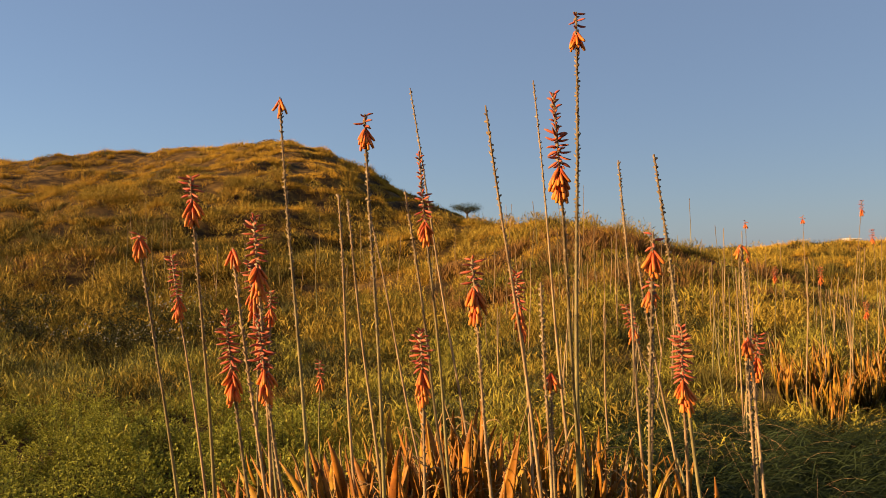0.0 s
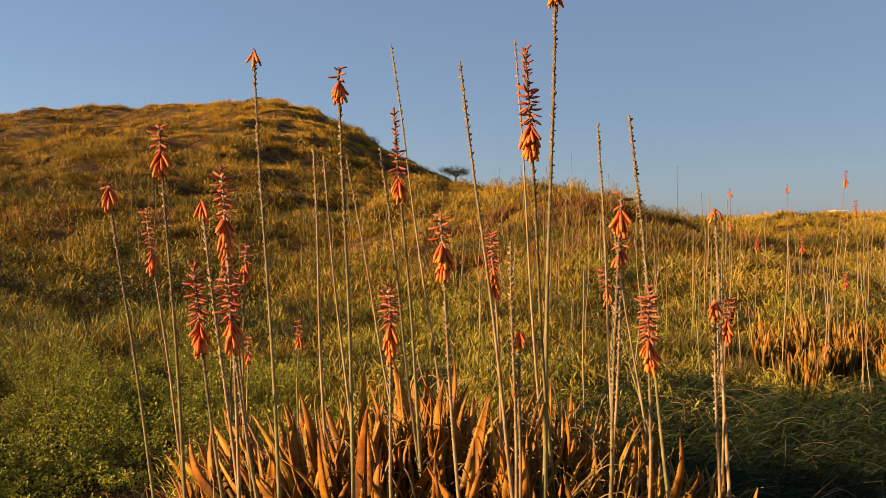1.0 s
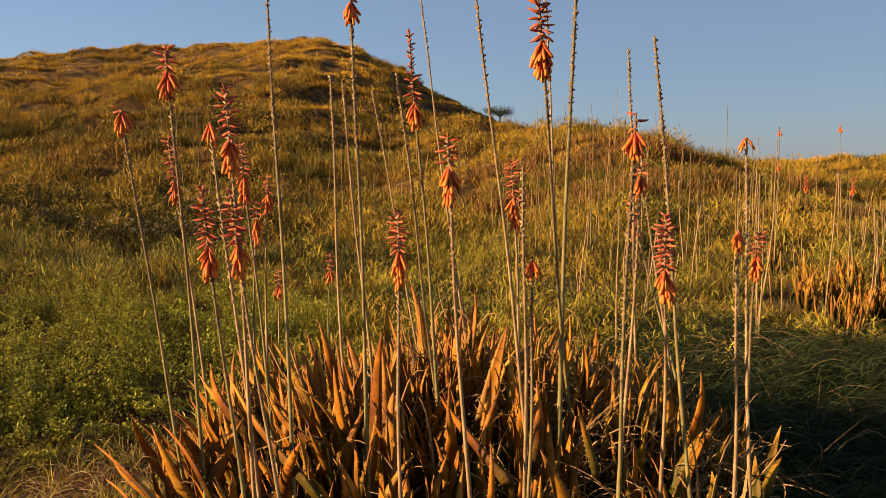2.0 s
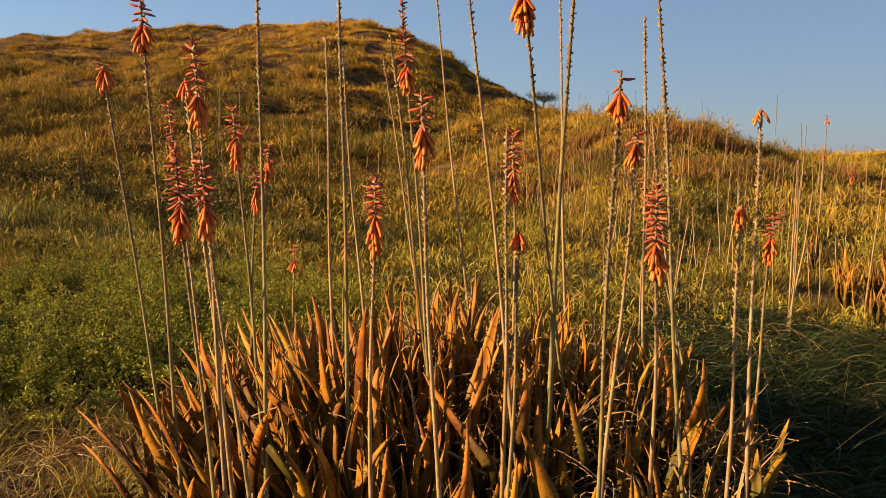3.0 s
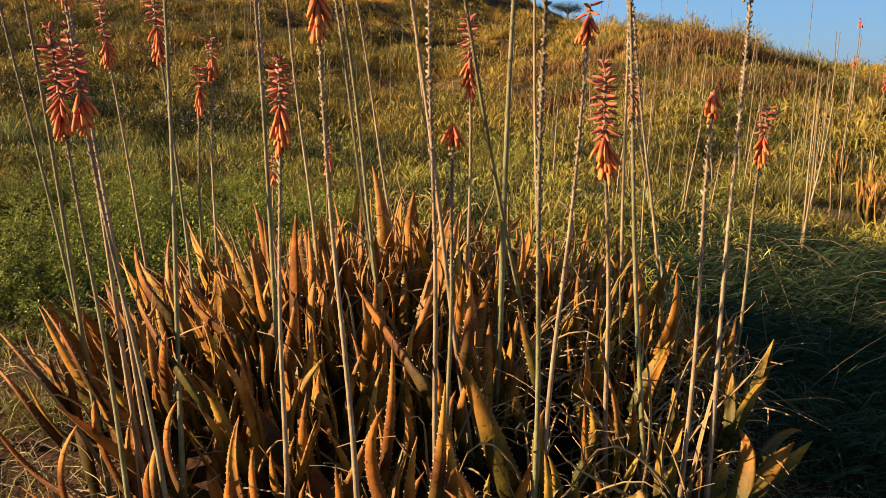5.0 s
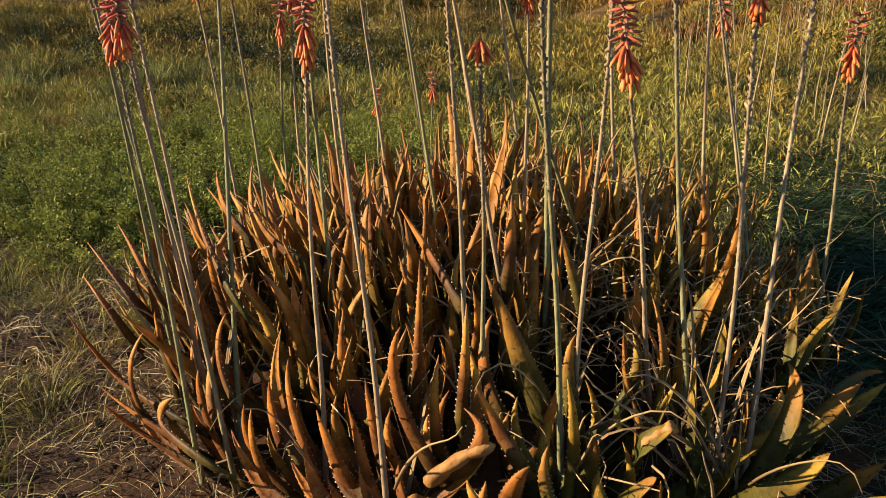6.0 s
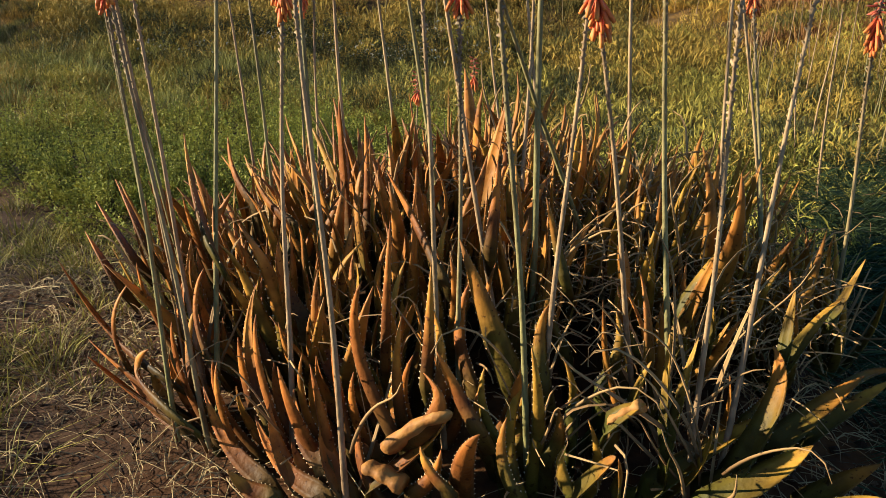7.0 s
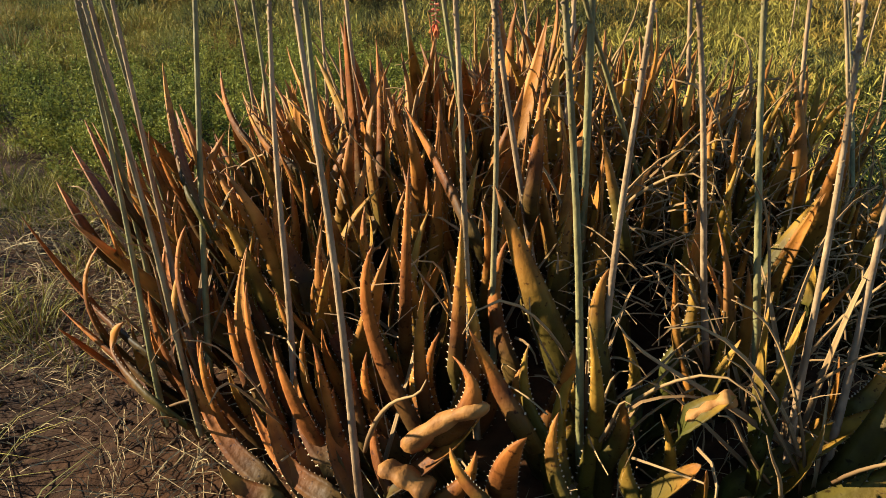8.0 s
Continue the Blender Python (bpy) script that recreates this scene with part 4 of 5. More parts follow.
fitted_leaf((0.933, 2.100, 0.239), (0.989, 2.180, 0.256), (1.037, 2.200, 0.264), 0.030)
fitted_leaf((0.826, 2.000, 0.341), (0.828, 2.030, 0.400), (0.830, 2.050, 0.452), 0.026)
fitted_leaf((0.568, 1.700, 0.286), (0.600, 1.700, 0.320), (0.625, 1.720, 0.330), 0.039)
fitted_leaf((0.876, 1.720, 0.185), (0.941, 1.740, 0.215), (0.985, 1.750, 0.235), 0.037)
fitted_leaf((0.904, 2.150, 0.364), (0.926, 2.180, 0.418), (0.950, 2.200, 0.486), 0.023)
fitted_leaf((0.662, 1.740, 0.233), (0.674, 1.780, 0.337), (0.689, 1.800, 0.428), 0.025)
fitted_leaf((0.697, 1.950, 0.366), (0.698, 1.950, 0.401), (0.691, 1.950, 0.447), 0.025)
placed_leaf((0.168, 1.602, 0.119), (0.304, 1.652, 0.269), 0.044, 0.22, 0.18)
placed_leaf((0.240, 1.683, 0.211), (0.236, 1.713, 0.453), 0.036, 0.22, 0.00)
placed_leaf((0.641, 1.760, 0.148), (0.823, 1.860, 0.293), 0.070, 0.00, 0.05)
placed_leaf((0.716, 1.772, 0.151), (0.842, 1.772, 0.229), 0.070, 0.00, 0.08)
placed_leaf((0.077, 1.586, 0.091), (-0.107, 1.636, 0.183), 0.044, -0.26, -0.06)
placed_leaf((0.067, 1.609, 0.135), (-0.028, 1.659, 0.246), 0.044, -0.26, -0.02)
placed_leaf((-0.599, 2.300, 0.417), (-0.700, 2.340, 0.599), 0.052, -0.26, 0.00)
placed_leaf((-0.311, 2.100, 0.430), (-0.470, 2.140, 0.567), 0.048, -0.26, 0.00)
placed_leaf((-0.199, 1.808, 0.196), (-0.252, 1.858, 0.372), 0.055, -0.26, 0.00)
placed_leaf((-0.129, 1.850, 0.305), (-0.220, 1.900, 0.462), 0.039, -0.26, 0.00)
placed_leaf((-0.144, 2.150, 0.397), (-0.161, 2.190, 0.705), 0.028, 0.03, 0.00)
placed_leaf((-0.306, 1.704, 0.121), (-0.347, 1.764, 0.338), 0.044, -0.26, -0.03)
placed_leaf((-0.385, 1.887, 0.169), (-0.512, 1.947, 0.415), 0.070, -0.26, -0.03)
placed_leaf((-0.667, 1.980, 0.185), (-0.730, 2.030, 0.470), 0.048, -0.03, 0.00)
placed_leaf((0.368, 2.326, 0.279), (0.431, 2.376, 0.396), 0.070, 0.22, 0.03)
placed_leaf((0.574, 2.357, 0.286), (0.717, 2.407, 0.489), 0.043, 0.22, 0.00)
placed_leaf((0.598, 2.300, 0.427), (0.561, 2.350, 0.620), 0.039, -0.26, 0.00)
placed_leaf((0.780, 1.934, 0.218), (0.814, 1.984, 0.297), 0.046, 0.22, 0.00)
placed_leaf((-0.359, 1.788, 0.123), (-0.444, 1.838, 0.358), 0.058, -0.26, -0.02)
placed_leaf((-0.098, 1.681, 0.152), (-0.160, 1.731, 0.413), 0.044, -0.26, -0.02)
placed_leaf((0.133, 1.688, 0.120), (0.059, 1.718, 0.201), 0.044, 0.03, 0.00)
placed_leaf((0.193, 1.693, 0.166), (0.162, 1.713, 0.279), 0.044, -0.26, 0.00)
placed_leaf((0.364, 1.725, 0.197), (0.332, 1.745, 0.328), 0.030, -0.26, 0.00)
placed_leaf((0.433, 1.625, 0.165), (0.411, 1.645, 0.293), 0.034, -0.26, 0.00)
placed_leaf((0.331, 1.578, 0.169), (0.282, 1.578, 0.243), 0.041, -0.26, 0.00)
placed_leaf((-0.026, 1.566, 0.063), (-0.126, 1.566, 0.098), 0.044, -0.26, 0.03)
placed_leaf((0.041, 1.594, 0.068), (-0.075, 1.644, 0.213), 0.044, -0.26, 0.00)
placed_leaf((-0.067, 1.608, 0.063), (-0.260, 1.668, 0.200), 0.044, -0.26, 0.00)
placed_leaf((0.120, 1.600, 0.094), (0.057, 1.640, 0.247), 0.044, -0.26, 0.00)
placed_leaf((-0.363, 1.749, 0.023), (-0.646, 1.809, 0.156), 0.044, -0.26, 0.00)
placed_leaf((0.087, 1.602, 0.071), (-0.020, 1.632, 0.148), 0.044, -0.26, 0.00)
placed_leaf((0.173, 1.610, 0.098), (0.128, 1.640, 0.214), 0.044, -0.26, 0.00)
placed_leaf((0.251, 1.603, 0.123), (0.309, 1.603, 0.229), 0.035, 0.22, 0.00)
placed_leaf((0.519, 1.692, 0.140), (0.497, 1.692, 0.230), 0.040, -0.26, 0.00)
placed_leaf((0.460, 1.722, 0.180), (0.477, 1.722, 0.290), 0.036, 0.22, 0.00)
placed_leaf((0.026, 1.775, 0.204), (-0.072, 1.825, 0.358), 0.055, -0.26, 0.00)
placed_leaf((0.004, 1.920, 0.229), (-0.066, 1.960, 0.430), 0.054, -0.26, 0.00)
placed_leaf((-0.553, 1.990, 0.144), (-0.628, 2.040, 0.373), 0.070, -0.26, -0.02)
placed_leaf((-0.111, 1.926, 0.203), (-0.194, 1.966, 0.365), 0.059, -0.26, 0.00)
placed_leaf((0.131, 1.870, 0.233), (0.132, 1.900, 0.392), 0.041, 0.22, 0.00)
placed_leaf((0.270, 1.835, 0.237), (0.248, 1.875, 0.439), 0.043, -0.26, 0.00)
placed_leaf((0.475, 1.831, 0.225), (0.507, 1.851, 0.261), 0.032, 0.22, 0.00)
placed_leaf((0.511, 1.913, 0.249), (0.523, 1.943, 0.397), 0.033, 0.22, 0.00)
placed_leaf((0.407, 2.003, 0.267), (0.369, 2.033, 0.441), 0.042, -0.26, 0.00)
placed_leaf((0.544, 2.047, 0.272), (0.510, 2.077, 0.434), 0.041, -0.26, 0.00)
placed_leaf((0.887, 1.857, 0.120), (0.999, 1.907, 0.210), 0.069, 0.00, 0.03)


def stub_leaf(base, tip, width):
    """A thick broken leaf with a blunt dried end."""
    b, t = Vector(base), Vector(tip)
    plant = nearest(b.x, b.y)
    n, sides = 12, 10
    axis = (t - b).normalized()
    across = axis.cross(Vector((0, 0.3, 1))).normalized()
    out = across.cross(axis)
    v, f, al = [], [], []
    for i in range(n):
        u = i / (n - 1)
        wide = width / 2 * (1.0 - 0.25 * u) * math.sqrt(max(0.02, 1 - max(0.0, (u - 0.82) / 0.18) ** 2)) * (0.9 + 0.1 * math.sin(u * 17))
        c = b.lerp(t, u) + Vector((0, 0, 0.06 * (t - b).length * math.sin(u * math.pi))) - Vector(plant.location)
        for k in range(sides):
            a = 2 * math.pi * k / sides
            v.append(c + across * wide * math.cos(a) + out * wide * 0.6 * math.sin(a))
            al.append(0.5 + 0.45 * u)
    for i in range(n - 1):
        for k in range(sides):
            kk = (k + 1) % sides
            f.append((i * sides + k, i * sides + kk, (i + 1) * sides + kk, (i + 1) * sides + k))
    f += [tuple(range(sides))[::-1], tuple((n - 1) * sides + k for k in range(sides))]
    part("leaf", mesh("leaf", v, f, [M_TAN], al, smooth=True), plant, None, "thick broken leaf with a blunt dried end")


stub_leaf((0.196, 1.630, 0.192), (0.321, 1.620, 0.294), 0.056)
stub_leaf((0.238, 1.600, 0.141), (0.155, 1.600, 0.161), 0.062)
stub_leaf((0.620, 1.720, 0.326), (0.566, 1.710, 0.283), 0.045)

# ---- herbs and shrubs ----
def leaf_cloud(name, points, size, mat):
    """Many small folded leaves at the given points."""
    n = len(points)
    az, el = np.random.uniform(0, 2 * np.pi, n), np.random.uniform(-0.3, 1.2, n)
    d = np.stack([np.cos(az) * np.cos(el), np.sin(az) * np.cos(el), np.sin(el)], 1)
    side = np.stack([-np.sin(az), np.cos(az), np.zeros(n)], 1)
    s = (size * np.random.uniform(0.6, 1.3, n))[:, None]
    lift = np.array([0, 0, 0.25]) * s
    v = np.stack([points, points + d * s * 0.55 + side * s * 0.3 + lift, points + d * s, points + d * s * 0.55 - side * s * 0.3 + lift], 1).reshape(-1, 3)
    b = np.arange(n)[:, None] * 4
    f = np.concatenate([b + [0, 1, 2], b + [0, 2, 3]], 1).reshape(-1, 3)
    me = mesh(name, v, f, [mat], np.tile([0.2, 0.7, 1.0, 0.7], n))
    return me


def stems_mesh(name, starts, ends, radius, mat):
    """Thin three-sided stems from starts to ends."""
    v, f, al = [], [], []
    for p, q in zip(starts, ends):
        o = len(v)
        for e, r in ((p, radius), (q, radius * 0.5)):
            for j in range(3):
                a = 2.094 * j
                v.append((e[0] + r * math.cos(a), e[1] + r * math.sin(a), e[2]))
                al.append(0.6)
        f += [(o, o + 1, o + 4, o + 3), (o + 1, o + 2, o + 5, o + 4), (o + 2, o, o + 3, o + 5)]
    return mesh(name, v, f, [mat], al)


def herb(x, y, radius, height, seed, leaves=1500, size=0.02, mat=None, label="low green herb with dense small leaves", name="green_herb", category="herb", group="low herbs", sprigs=60):
    """A low spreading herb: stems from one root, branching into sprigs set with small leaflets."""
    rng = np.random.default_rng(seed)
    z = float(land(x, y))
    top = tagged(new(name), label, category, group)
    top.location = (x, y, z)
    a, r = rng.uniform(0, 6.283, sprigs), radius * np.sqrt(rng.uniform(0.02, 1, sprigs))
    tips = np.stack([r * np.cos(a), r * np.sin(a), height * (1 - 0.75 * (r / radius) ** 2) * rng.uniform(0.55, 1.2, sprigs)], 1)
    heel = tips * np.array([0.75, 0.75, 0.25])
    k = rng.integers(0, sprigs, leaves)
    u = rng.uniform(0.2, 1.05, leaves)[:, None]
    spots = heel[k] + (tips[k] - heel[k]) * u + rng.normal(0, 1, (leaves, 3)) * (0.010 + 0.022 * (1.1 - u)) * np.array([1, 1, 0.6])
    spots[:, 2] = np.maximum(spots[:, 2], 0.005)
    tagged(part("stem", stems_mesh("stem", np.concatenate([np.zeros((sprigs, 3)), heel]), np.concatenate([heel, tips]), 0.0016, M_BARK), top), kind="stuff")
    tagged(part("foliage", leaf_cloud("foliage", spots, size, mat or M_HERB), top), kind="stuff")
    return top


rng = np.random.default_rng(21)
for k in range(96):
    x, y = rng.uniform(-6.2, -1.0), rng.uniform(3.5, 6.5)
    if x > -1.6 and y < 4.6:
        y += 1.3
    if patchy(np.array(x), np.array(y), 0.55, 1.2) < 0.38 + 0.5 * float(smoothstep(-3.2, -4.0, x) * smoothstep(4.6, 5.2, y)):
        continue
    herb(x, y, rng.uniform(0.32, 0.5), rng.uniform(0.20, 0.38) + 0.05 * smoothstep(4.6, 5.6, y), k, 2000, 0.019, sprigs=36)
for k, (x, y) in enumerate(((-2.3, 3.35), (-2.75, 3.5), (-1.95, 3.75), (-3.3, 3.6), (-2.5, 4.1), (-1.75, 4.25), (-1.45, 4.7), (-3.2, 4.4), (-2.15, 4.6), (-1.72, 3.4), (-1.5, 3.75), (-1.3, 4.25), (-1.95, 3.2))):
    herb(x, y, 0.44, 0.24 + 0.04 * (k % 3), 90 + k, 2600, 0.019, sprigs=44)
for k in range(16):
    x, y = rng.uniform(-7.5, -2.8), rng.uniform(9.0, 12.5)
    herb(x, y, 0.5, 0.34, 150 + k, 700, 0.04, M_SCRUB, "grey-green shrub with pale flower heads", "flowering_shrub", "shrub", "shrubs in the hollow")
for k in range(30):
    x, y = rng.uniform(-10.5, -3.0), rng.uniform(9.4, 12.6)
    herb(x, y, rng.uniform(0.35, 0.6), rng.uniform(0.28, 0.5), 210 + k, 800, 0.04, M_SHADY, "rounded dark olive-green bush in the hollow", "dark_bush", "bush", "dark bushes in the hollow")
for ob in [o for o in scene.objects if o.name.startswith("flowering_shrub")]:
    pts = np.stack([rng.normal(0, 0.22, 26), rng.normal(0, 0.22, 26), rng.uniform(0.26, 0.44, 26)], 1)
    tagged(part("blossom", leaf_cloud("blossom", pts, 0.035, M_PALE), ob), "pale cream flower heads", kind="stuff")


# ---- aloes farther off ----
rng = random.Random(5)
SIDE = "aloe with amber leaves in a second clump"
for k in range(72):
    y = rng.uniform(5.2, 6.8)
    x = rng.uniform(2.42, 4.7) + 0.2 * (y - 5.2)
    rosette(x, y, 13, rng.uniform(0.85, 1.2), None, 300 + k, 0.5, SIDE, "aloes of the second clump", None, 3)


def far_aloe(x, y, height, flowering, seed, lean=(0.0, 0.0)):
    """A smaller aloe in the field with one stalk."""
    p = rosette(x, y, 5, 0.9, None, seed, 0.3, "small aloe with a thin stalk in the field", "aloes of the field", None, 2)
    z = p.location.z
    bells, buds = (((0.07, 11), (0.09, 12)), ((0.05, 6), (0.03, 3)), ((0, 0), (0, 0)))[2 - flowering]
    flower_stalk(x, y, x + lean[0], y + lean[1], z + height, bells, buds, knobs=24, bare_from=0.4, plant=p, size=1.2, thick=0.95)


for k, (x, y, hgt, fl, lx) in enumerate(((3.15, 8.3, 1.42, 1, 0.0), (3.75, 8.2, 1.42, 1, -0.03), (4.05, 8.0, 1.6, 2, 0.1), (4.55, 8.3, 1.3, 2, -0.05), (3.3, 8.0, 0.95, 2, 0.02),
                                          (3.4, 7.2, 1.0, 2, 0.0), (3.65, 6.9, 0.75, 2, 0.0), (4.0, 7.4, 0.9, 0, 0.06), (4.3, 7.0, 0.85, 2, 0.0), (4.6, 7.6, 0.9, 0, -0.04), (2.9, 7.6, 1.1, 1, 0.0),
                                          (-0.95, 4.1, 0.62, 2, 0.0), (-0.72, 4.25, 0.7, 2, 0.02), (4.75, 7.1, 1.1, 2, 0.05), (5.0, 8.2, 1.0, 0, 0.0))):
    far_aloe(x, y, hgt, fl, 400 + k, (lx, 0.0))


def dry_stalks():
    """Old bare stalks standing in the field, copies of a few shapes."""
    rng = random.Random(8)
    shapes = [stem_mesh("dry_flower_stalk", (0, 0, -0.03), (rng.uniform(-0.08, 0.08), rng.uniform(-0.06, 0.06), 0.55 + 0.13 * k), (rng.uniform(-0.02, 0.02), 0), 0.0066, 0.0034, 20, k, 0.5)[0] for k in range(5)]
    for k in range(210):
        x, y = rng.uniform(0.2, 6.4), rng.uniform(4.6, 11.5)
        if k % 4 == 0:
            x, y = rng.uniform(-7.5, 5.0), rng.uniform(12, 17)
        ob = tagged(new("dry_flower_stalk", shapes[k % 5]), "bare dry flower stalk standing in the grass", "dry stalk", "dry stalks in the field")
        s = rng.uniform(0.7, 1.25)
        ob.matrix_basis = Matrix.Translation((x, y, float(land(x, y)))) @ Matrix.Rotation(rng.uniform(0, 6.28), 4, "Z") @ Matrix.Diagonal((s, s, s, 1))


dry_stalks()


def dead_patches():
    """Withered aloes in bands on the face of the near rise."""
    rng = np.random.default_rng(31)
    x, y = rng.uniform(-0.2, 6.6, 1900), rng.uniform(11.2, 15.2, 1900)
    keep = (patchy(x * 0.7, y * 2.2, 0.9, 1.1) > 0.53) & (np.abs(x - 3 - 0.1 * (y - 14)) < 3.3)
    x, y = x[keep], y[keep]
    stuff("withered_aloes", tufts(x, y, 18, 0.27, 0.13, 0.016, 0.9, M_DEAD, "withered_aloes"), "withered rust-brown aloes in bands on the rise", "aloe")
    x, y = rng.uniform(-9.5, -5.5, 60), rng.uniform(14.5, 16.5, 60)
    stuff("withered_aloes", tufts(x, y, 14, 0.26, 0.12, 0.016, 0.8, M_DEAD, "withered_aloes"), "withered rust-brown aloes at the foot of the dune", "aloe")


dead_patches()


# ---- dry litter in the clump ----
def curls(name, n, place, length, width, seed, mat):
    """Curled dry strips and twigs, each a bent ribbon of four pieces."""
    rng = np.random.default_rng(seed)
    v, f, al = [], [], []
    for k in range(n):
        p = np.array(place(rng))
        a, e = rng.uniform(0, 6.283), rng.uniform(-0.3, 0.9)
        ln, bend, twist = length * rng.uniform(0.5, 1.5), rng.normal(0, 0.7), rng.normal(0, 0.5)
        w = width * rng.uniform(0.5, 1.5)
        o = len(v)
        for i in range(5):
            d = np.array([math.cos(a) * math.cos(e), math.sin(a) * math.cos(e), math.sin(e)])
            s = np.array([-math.sin(a + twist), math.cos(a + twist), 0.4]) * w * (1 - 0.15 * i)
            v += [p - s, p + s, p + np.array([0, 0, w * 0.9])]
            al += [0.3 + 0.15 * i] * 3
            p = p + d * ln / 4
            e -= abs(bend) * 0.5
            a += bend * 0.4
        for i in range(4):
            q = o + i * 3
            f += [(q, q + 1, q + 4, q + 3), (q + 1, q + 2, q + 5, q + 4), (q + 2, q, q + 3, q + 5)]
    return mesh(name, v, f, [mat], al)


def in_the_clump(rng):
    while True:
        x, y = rng.uniform(-0.7, 1.0), rng.uniform(1.6, 2.85)
        if in_clump(x, y, 1.08) and rng.uniform() < 0.05 + 0.95 * smoothstep(-0.1, 0.5, x + 0.7 * (y - 2.1)) * (0.1 + 0.9 * smoothstep(1.9, 2.25, y)):
            return x, y, float(land(x, y)) + rng.uniform(0.08, 0.36)


def on_the_ground(rng):
    while True:
        x, y = rng.uniform(-1.9, 1.7), rng.uniform(0.9, 3.3)
        if not in_clump(x, y, 0.78) and rng.uniform() < 0.1 + 1.2 * patchy(np.array(x), np.array(y), 0.19, 0.8) ** 2:
            return x, y, float(land(x, y)) + rng.uniform(0.0, 0.035)


stuff("dry_litter", curls("dry_litter", 1700, in_the_clump, 0.11, 0.0019, 3, M_HUSK), "curled dry leaf strips and twigs caught between the aloes", "litter")
def beside_the_clump(rng):
    while True:
        x, y = rng.uniform(0.7, 3.6), rng.uniform(2.2, 4.6)
        if not in_clump(x, y, 1.05):
            return x, y, float(land(x, y)) + rng.uniform(0.02, 0.3)


stuff("wiry_straw", curls("wiry_straw", 420, beside_the_clump, 0.22, 0.0012, 6, M_DRY), "pale dry strands tangled in the wiry grass", "straw")
stuff("ground_straw", curls("ground_straw", 5600, on_the_ground, 0.13, 0.0012, 4, M_HAY), "pale straw and twigs scattered on the ground", "straw")


def clods(n, seed):
    """Crumbs and clods of earth, lumpy eight-sided lumps, each sunk a little."""
    rng = np.random.default_rng(seed)
    base = np.array([(0, 0, 1), (1, 0, 0.3), (0.3, 0.95, 0.2), (-0.8, 0.6, 0.35), (-0.8, -0.6, 0.2), (0.3, -0.95, 0.35), (0, 0, -0.6)])
    faces = [(0, k, k % 5 + 1) for k in range(1, 6)] + [(6, k % 5 + 1, k) for k in range(1, 6)]
    v, f = [], []
    while len(v) < 7 * n:
        x, y = rng.uniform(-2.2, 1.8), rng.uniform(0.8, 3.4)
        if in_clump(x, y, 0.95) or rng.uniform() > patchy(np.array(x), np.array(y), 0.22, 1.3) ** 1.5:
            continue
        r = 0.004 + 0.016 * rng.uniform() ** 3
        a = rng.uniform(0, 6.283)
        q = base * rng.uniform(0.7, 1.3, (7, 1)) * np.array([r, r * rng.uniform(0.6, 1), r * rng.uniform(0.5, 0.8)])
        q = np.stack([q[:, 0] * math.cos(a) - q[:, 1] * math.sin(a), q[:, 0] * math.sin(a) + q[:, 1] * math.cos(a), q[:, 2]], 1)
        o = len(v)
        v += (q + np.array([x, y, float(land(x, y)) + 0.1 * r])).tolist()
        f += [tuple(o + i for i in t) for t in faces]
    return mesh("clods", v, f, [M_CLOD])


stuff("earth_clods", clods(5200, 14), "crumbs and clods of brown earth on the bare ground", "earth")
# sparse weeds and straw tufts on the bare ground
rng = np.random.default_rng(44)
x, y = rng.uniform(-2.8, -0.3, 700), rng.uniform(1.0, 3.5, 700)
keep = ~in_clump(x, y, 1.12) & (rng.uniform(0, 1, 700) < 0.12 + patchy(x, y, 0.4, 2.6) ** 1.5)
stuff("weed_grass", tufts(x[keep], y[keep], 30, 0.15, 0.06, 0.0034, 1.6, M_FIELD, "weed_grass"), "sparse green and straw tufts on the bare ground", "grass")


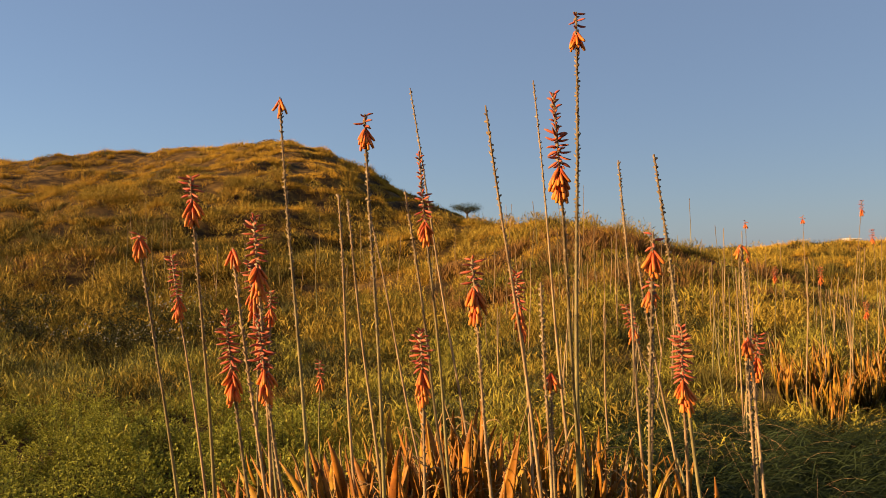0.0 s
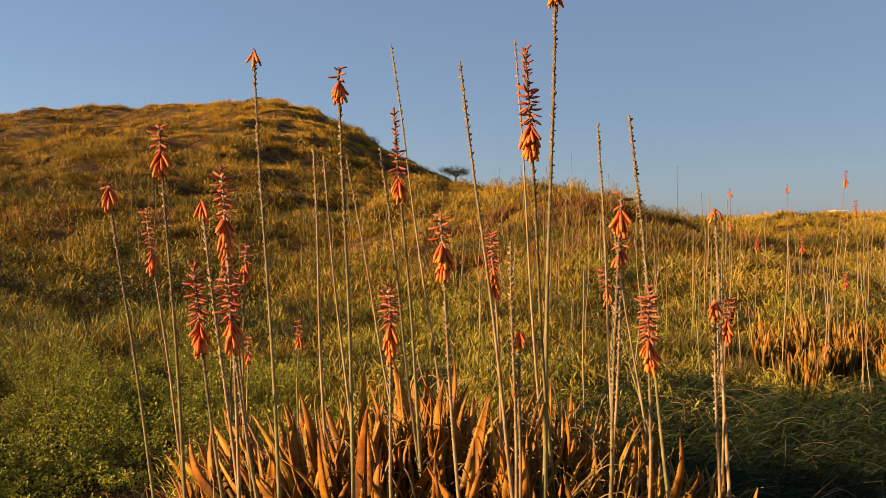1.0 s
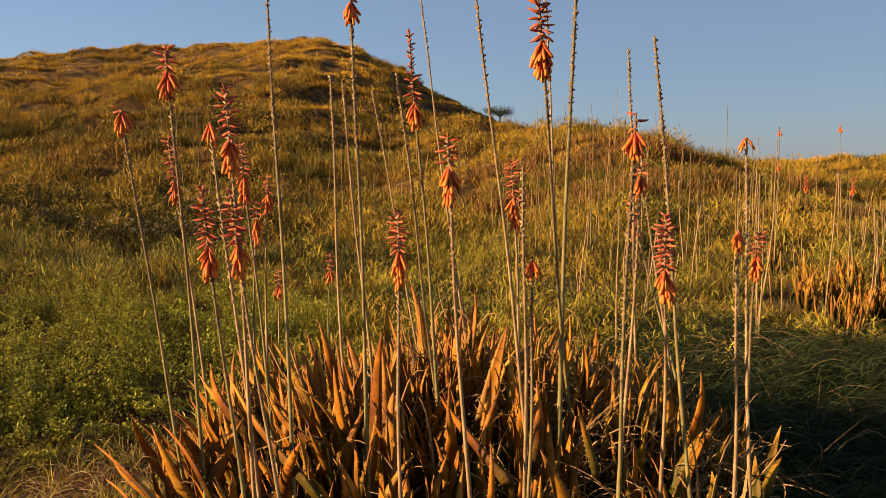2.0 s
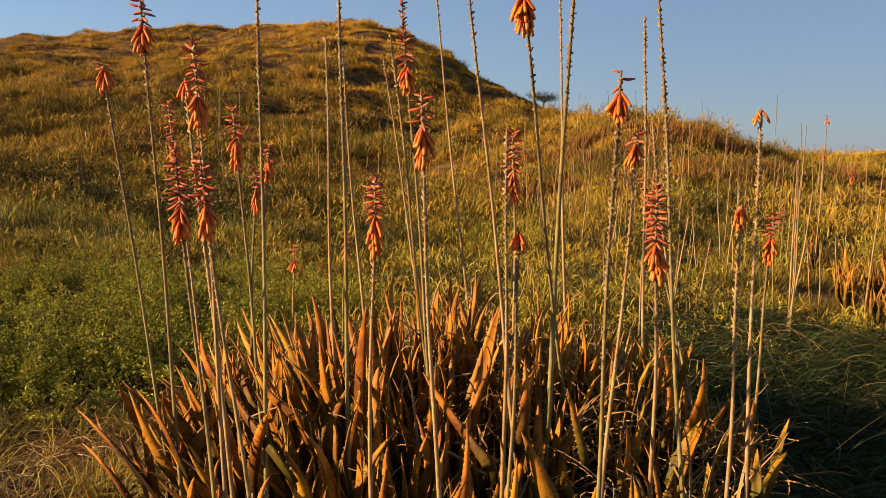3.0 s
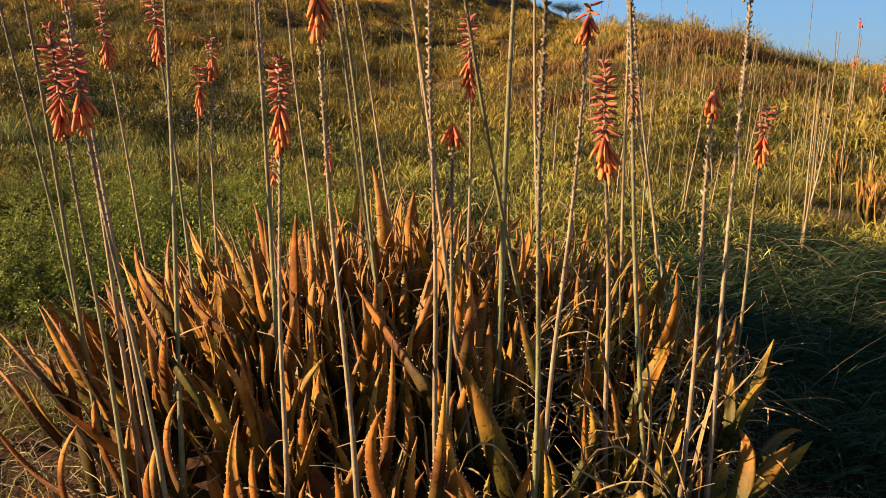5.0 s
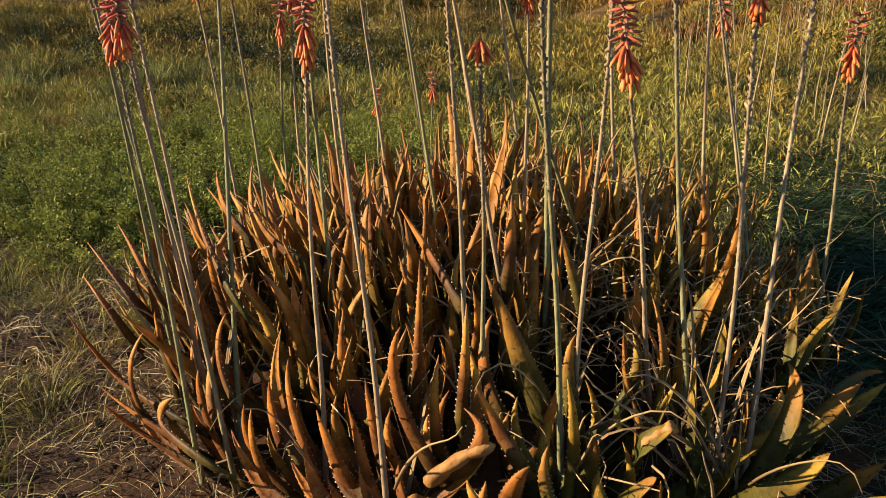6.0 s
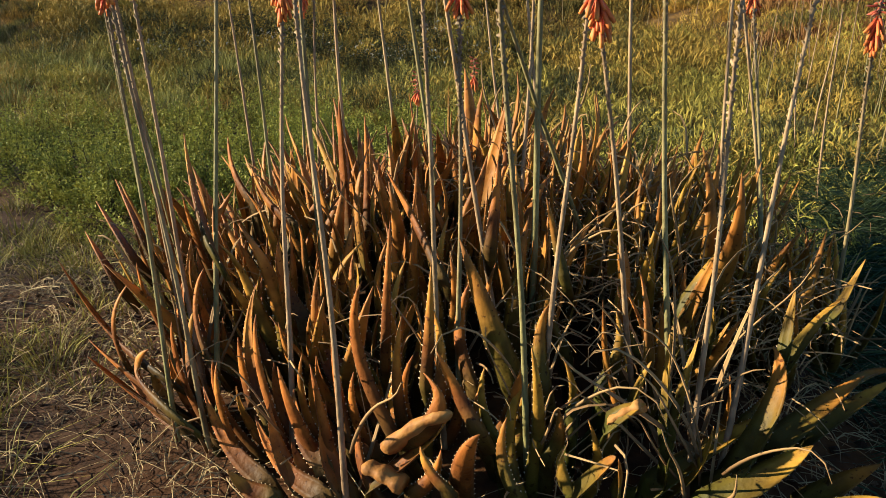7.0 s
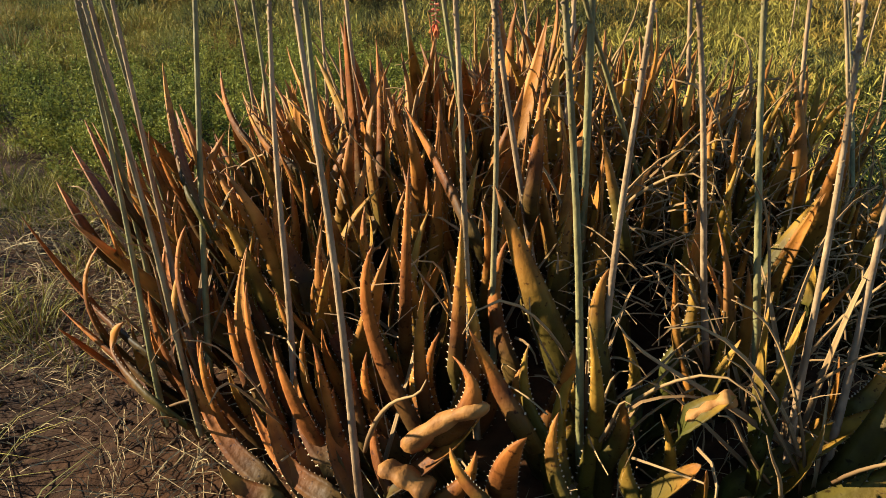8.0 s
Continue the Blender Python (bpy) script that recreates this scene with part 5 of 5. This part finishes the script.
# ---- trees and the far distance ----
def tree(x, y, height, width, flat, seed, name="acacia_tree", label="small feathery acacia on the dune slope", leaf=0.10, tiers=9):
    """A tapered trunk, spreading limbs and a thin tiered crown of many leaf clusters."""
    rng = np.random.default_rng(seed)
    z = float(land(x, y))
    top = tagged(new(name), label, "tree")
    top.location = (x, y, z)
    v, f = [], []

    def limb(p, q, r0, r1):
        o = len(v)
        for i in range(4):
            c = p + (q - p) * i / 3 + np.array([0, 0, 0.05 * height * math.sin(i * 1.05)])
            r = r0 + (r1 - r0) * i / 3
            for j in range(6):
                a = 1.047 * j
                v.append((c[0] + r * math.cos(a), c[1] + r * math.sin(a), c[2]))
        for i in range(3):
            for j in range(6):
                jj = (j + 1) % 6
                f.append((o + i * 6 + j, o + i * 6 + jj, o + i * 6 + 6 + jj, o + i * 6 + 6 + j))

    fork = np.array([0.03 * width, 0, (0.4 if flat else 0.16) * height])
    limb(np.array([0, 0, -0.1]), fork, 0.05 * height, 0.035 * height)
    spots = []
    for k in range(tiers):
        a = k * 2.4
        reach = width / 2 * (0.55 + 0.45 * rng.uniform())
        end = np.array([reach * math.cos(a), reach * math.sin(a), height * ((0.3 + 0.7 * rng.uniform()) if not flat else (0.55 + 0.2 * rng.uniform()))])
        limb(fork, end, 0.022 * height, 0.006 * height)
        for q in range(5):
            c = fork + (end - fork) * rng.uniform(0.5, 1.1)
            spots.append(c + rng.normal(0, 1, (60, 3)) * np.array([0.10 * width, 0.10 * width, 0.035 * height if not flat else 0.05 * height]))
    part("trunk", mesh("trunk", v, f, [M_BARK], [0.5] * len(v), smooth=True), top, None, "dark forked trunk and limbs")
    tagged(part("crown", leaf_cloud("crown", np.concatenate(spots), leaf, M_TREE), top), "thin tiered crown of fine leaves", kind="stuff")
    return top


tree(0.62, 24.5, 0.85, 0.95, True, 2, leaf=0.03, tiers=10)
tree(21.4, 60.0, 1.6, 2.9, True, 3, label="flat-topped dark acacia beyond the ridge", leaf=0.12)


def hut(x, y, w, d, h):
    """A plain white hut far behind the ridge."""
    top = tagged(new("white_hut"), "small white flat-roofed hut beyond the ridge", "hut")
    top.location = (x, y, float(land(x, y)) - 0.1)
    for nm, sx, sy, sz, pz in (("walls", w, d, h, h / 2), ("roof", w * 1.25, d * 1.2, 0.22, h + 0.11)):
        bm = bmesh.new()
        bmesh.ops.create_cube(bm, size=1.0)
        bmesh.ops.scale(bm, vec=(sx, sy, sz), verts=bm.verts)
        bmesh.ops.translate(bm, vec=(0, 0, pz), verts=bm.verts)
        bmesh.ops.bevel(bm, geom=bm.edges[:], offset=0.04, segments=2, affect="EDGES")
        me = bpy.data.meshes.new(nm)
        bm.to_mesh(me)
        bm.free()
        me.materials.append(M_WHITE)
        part(nm, me, top)


hut(77.0, 150.0, 2.0, 2.2, 3.6)
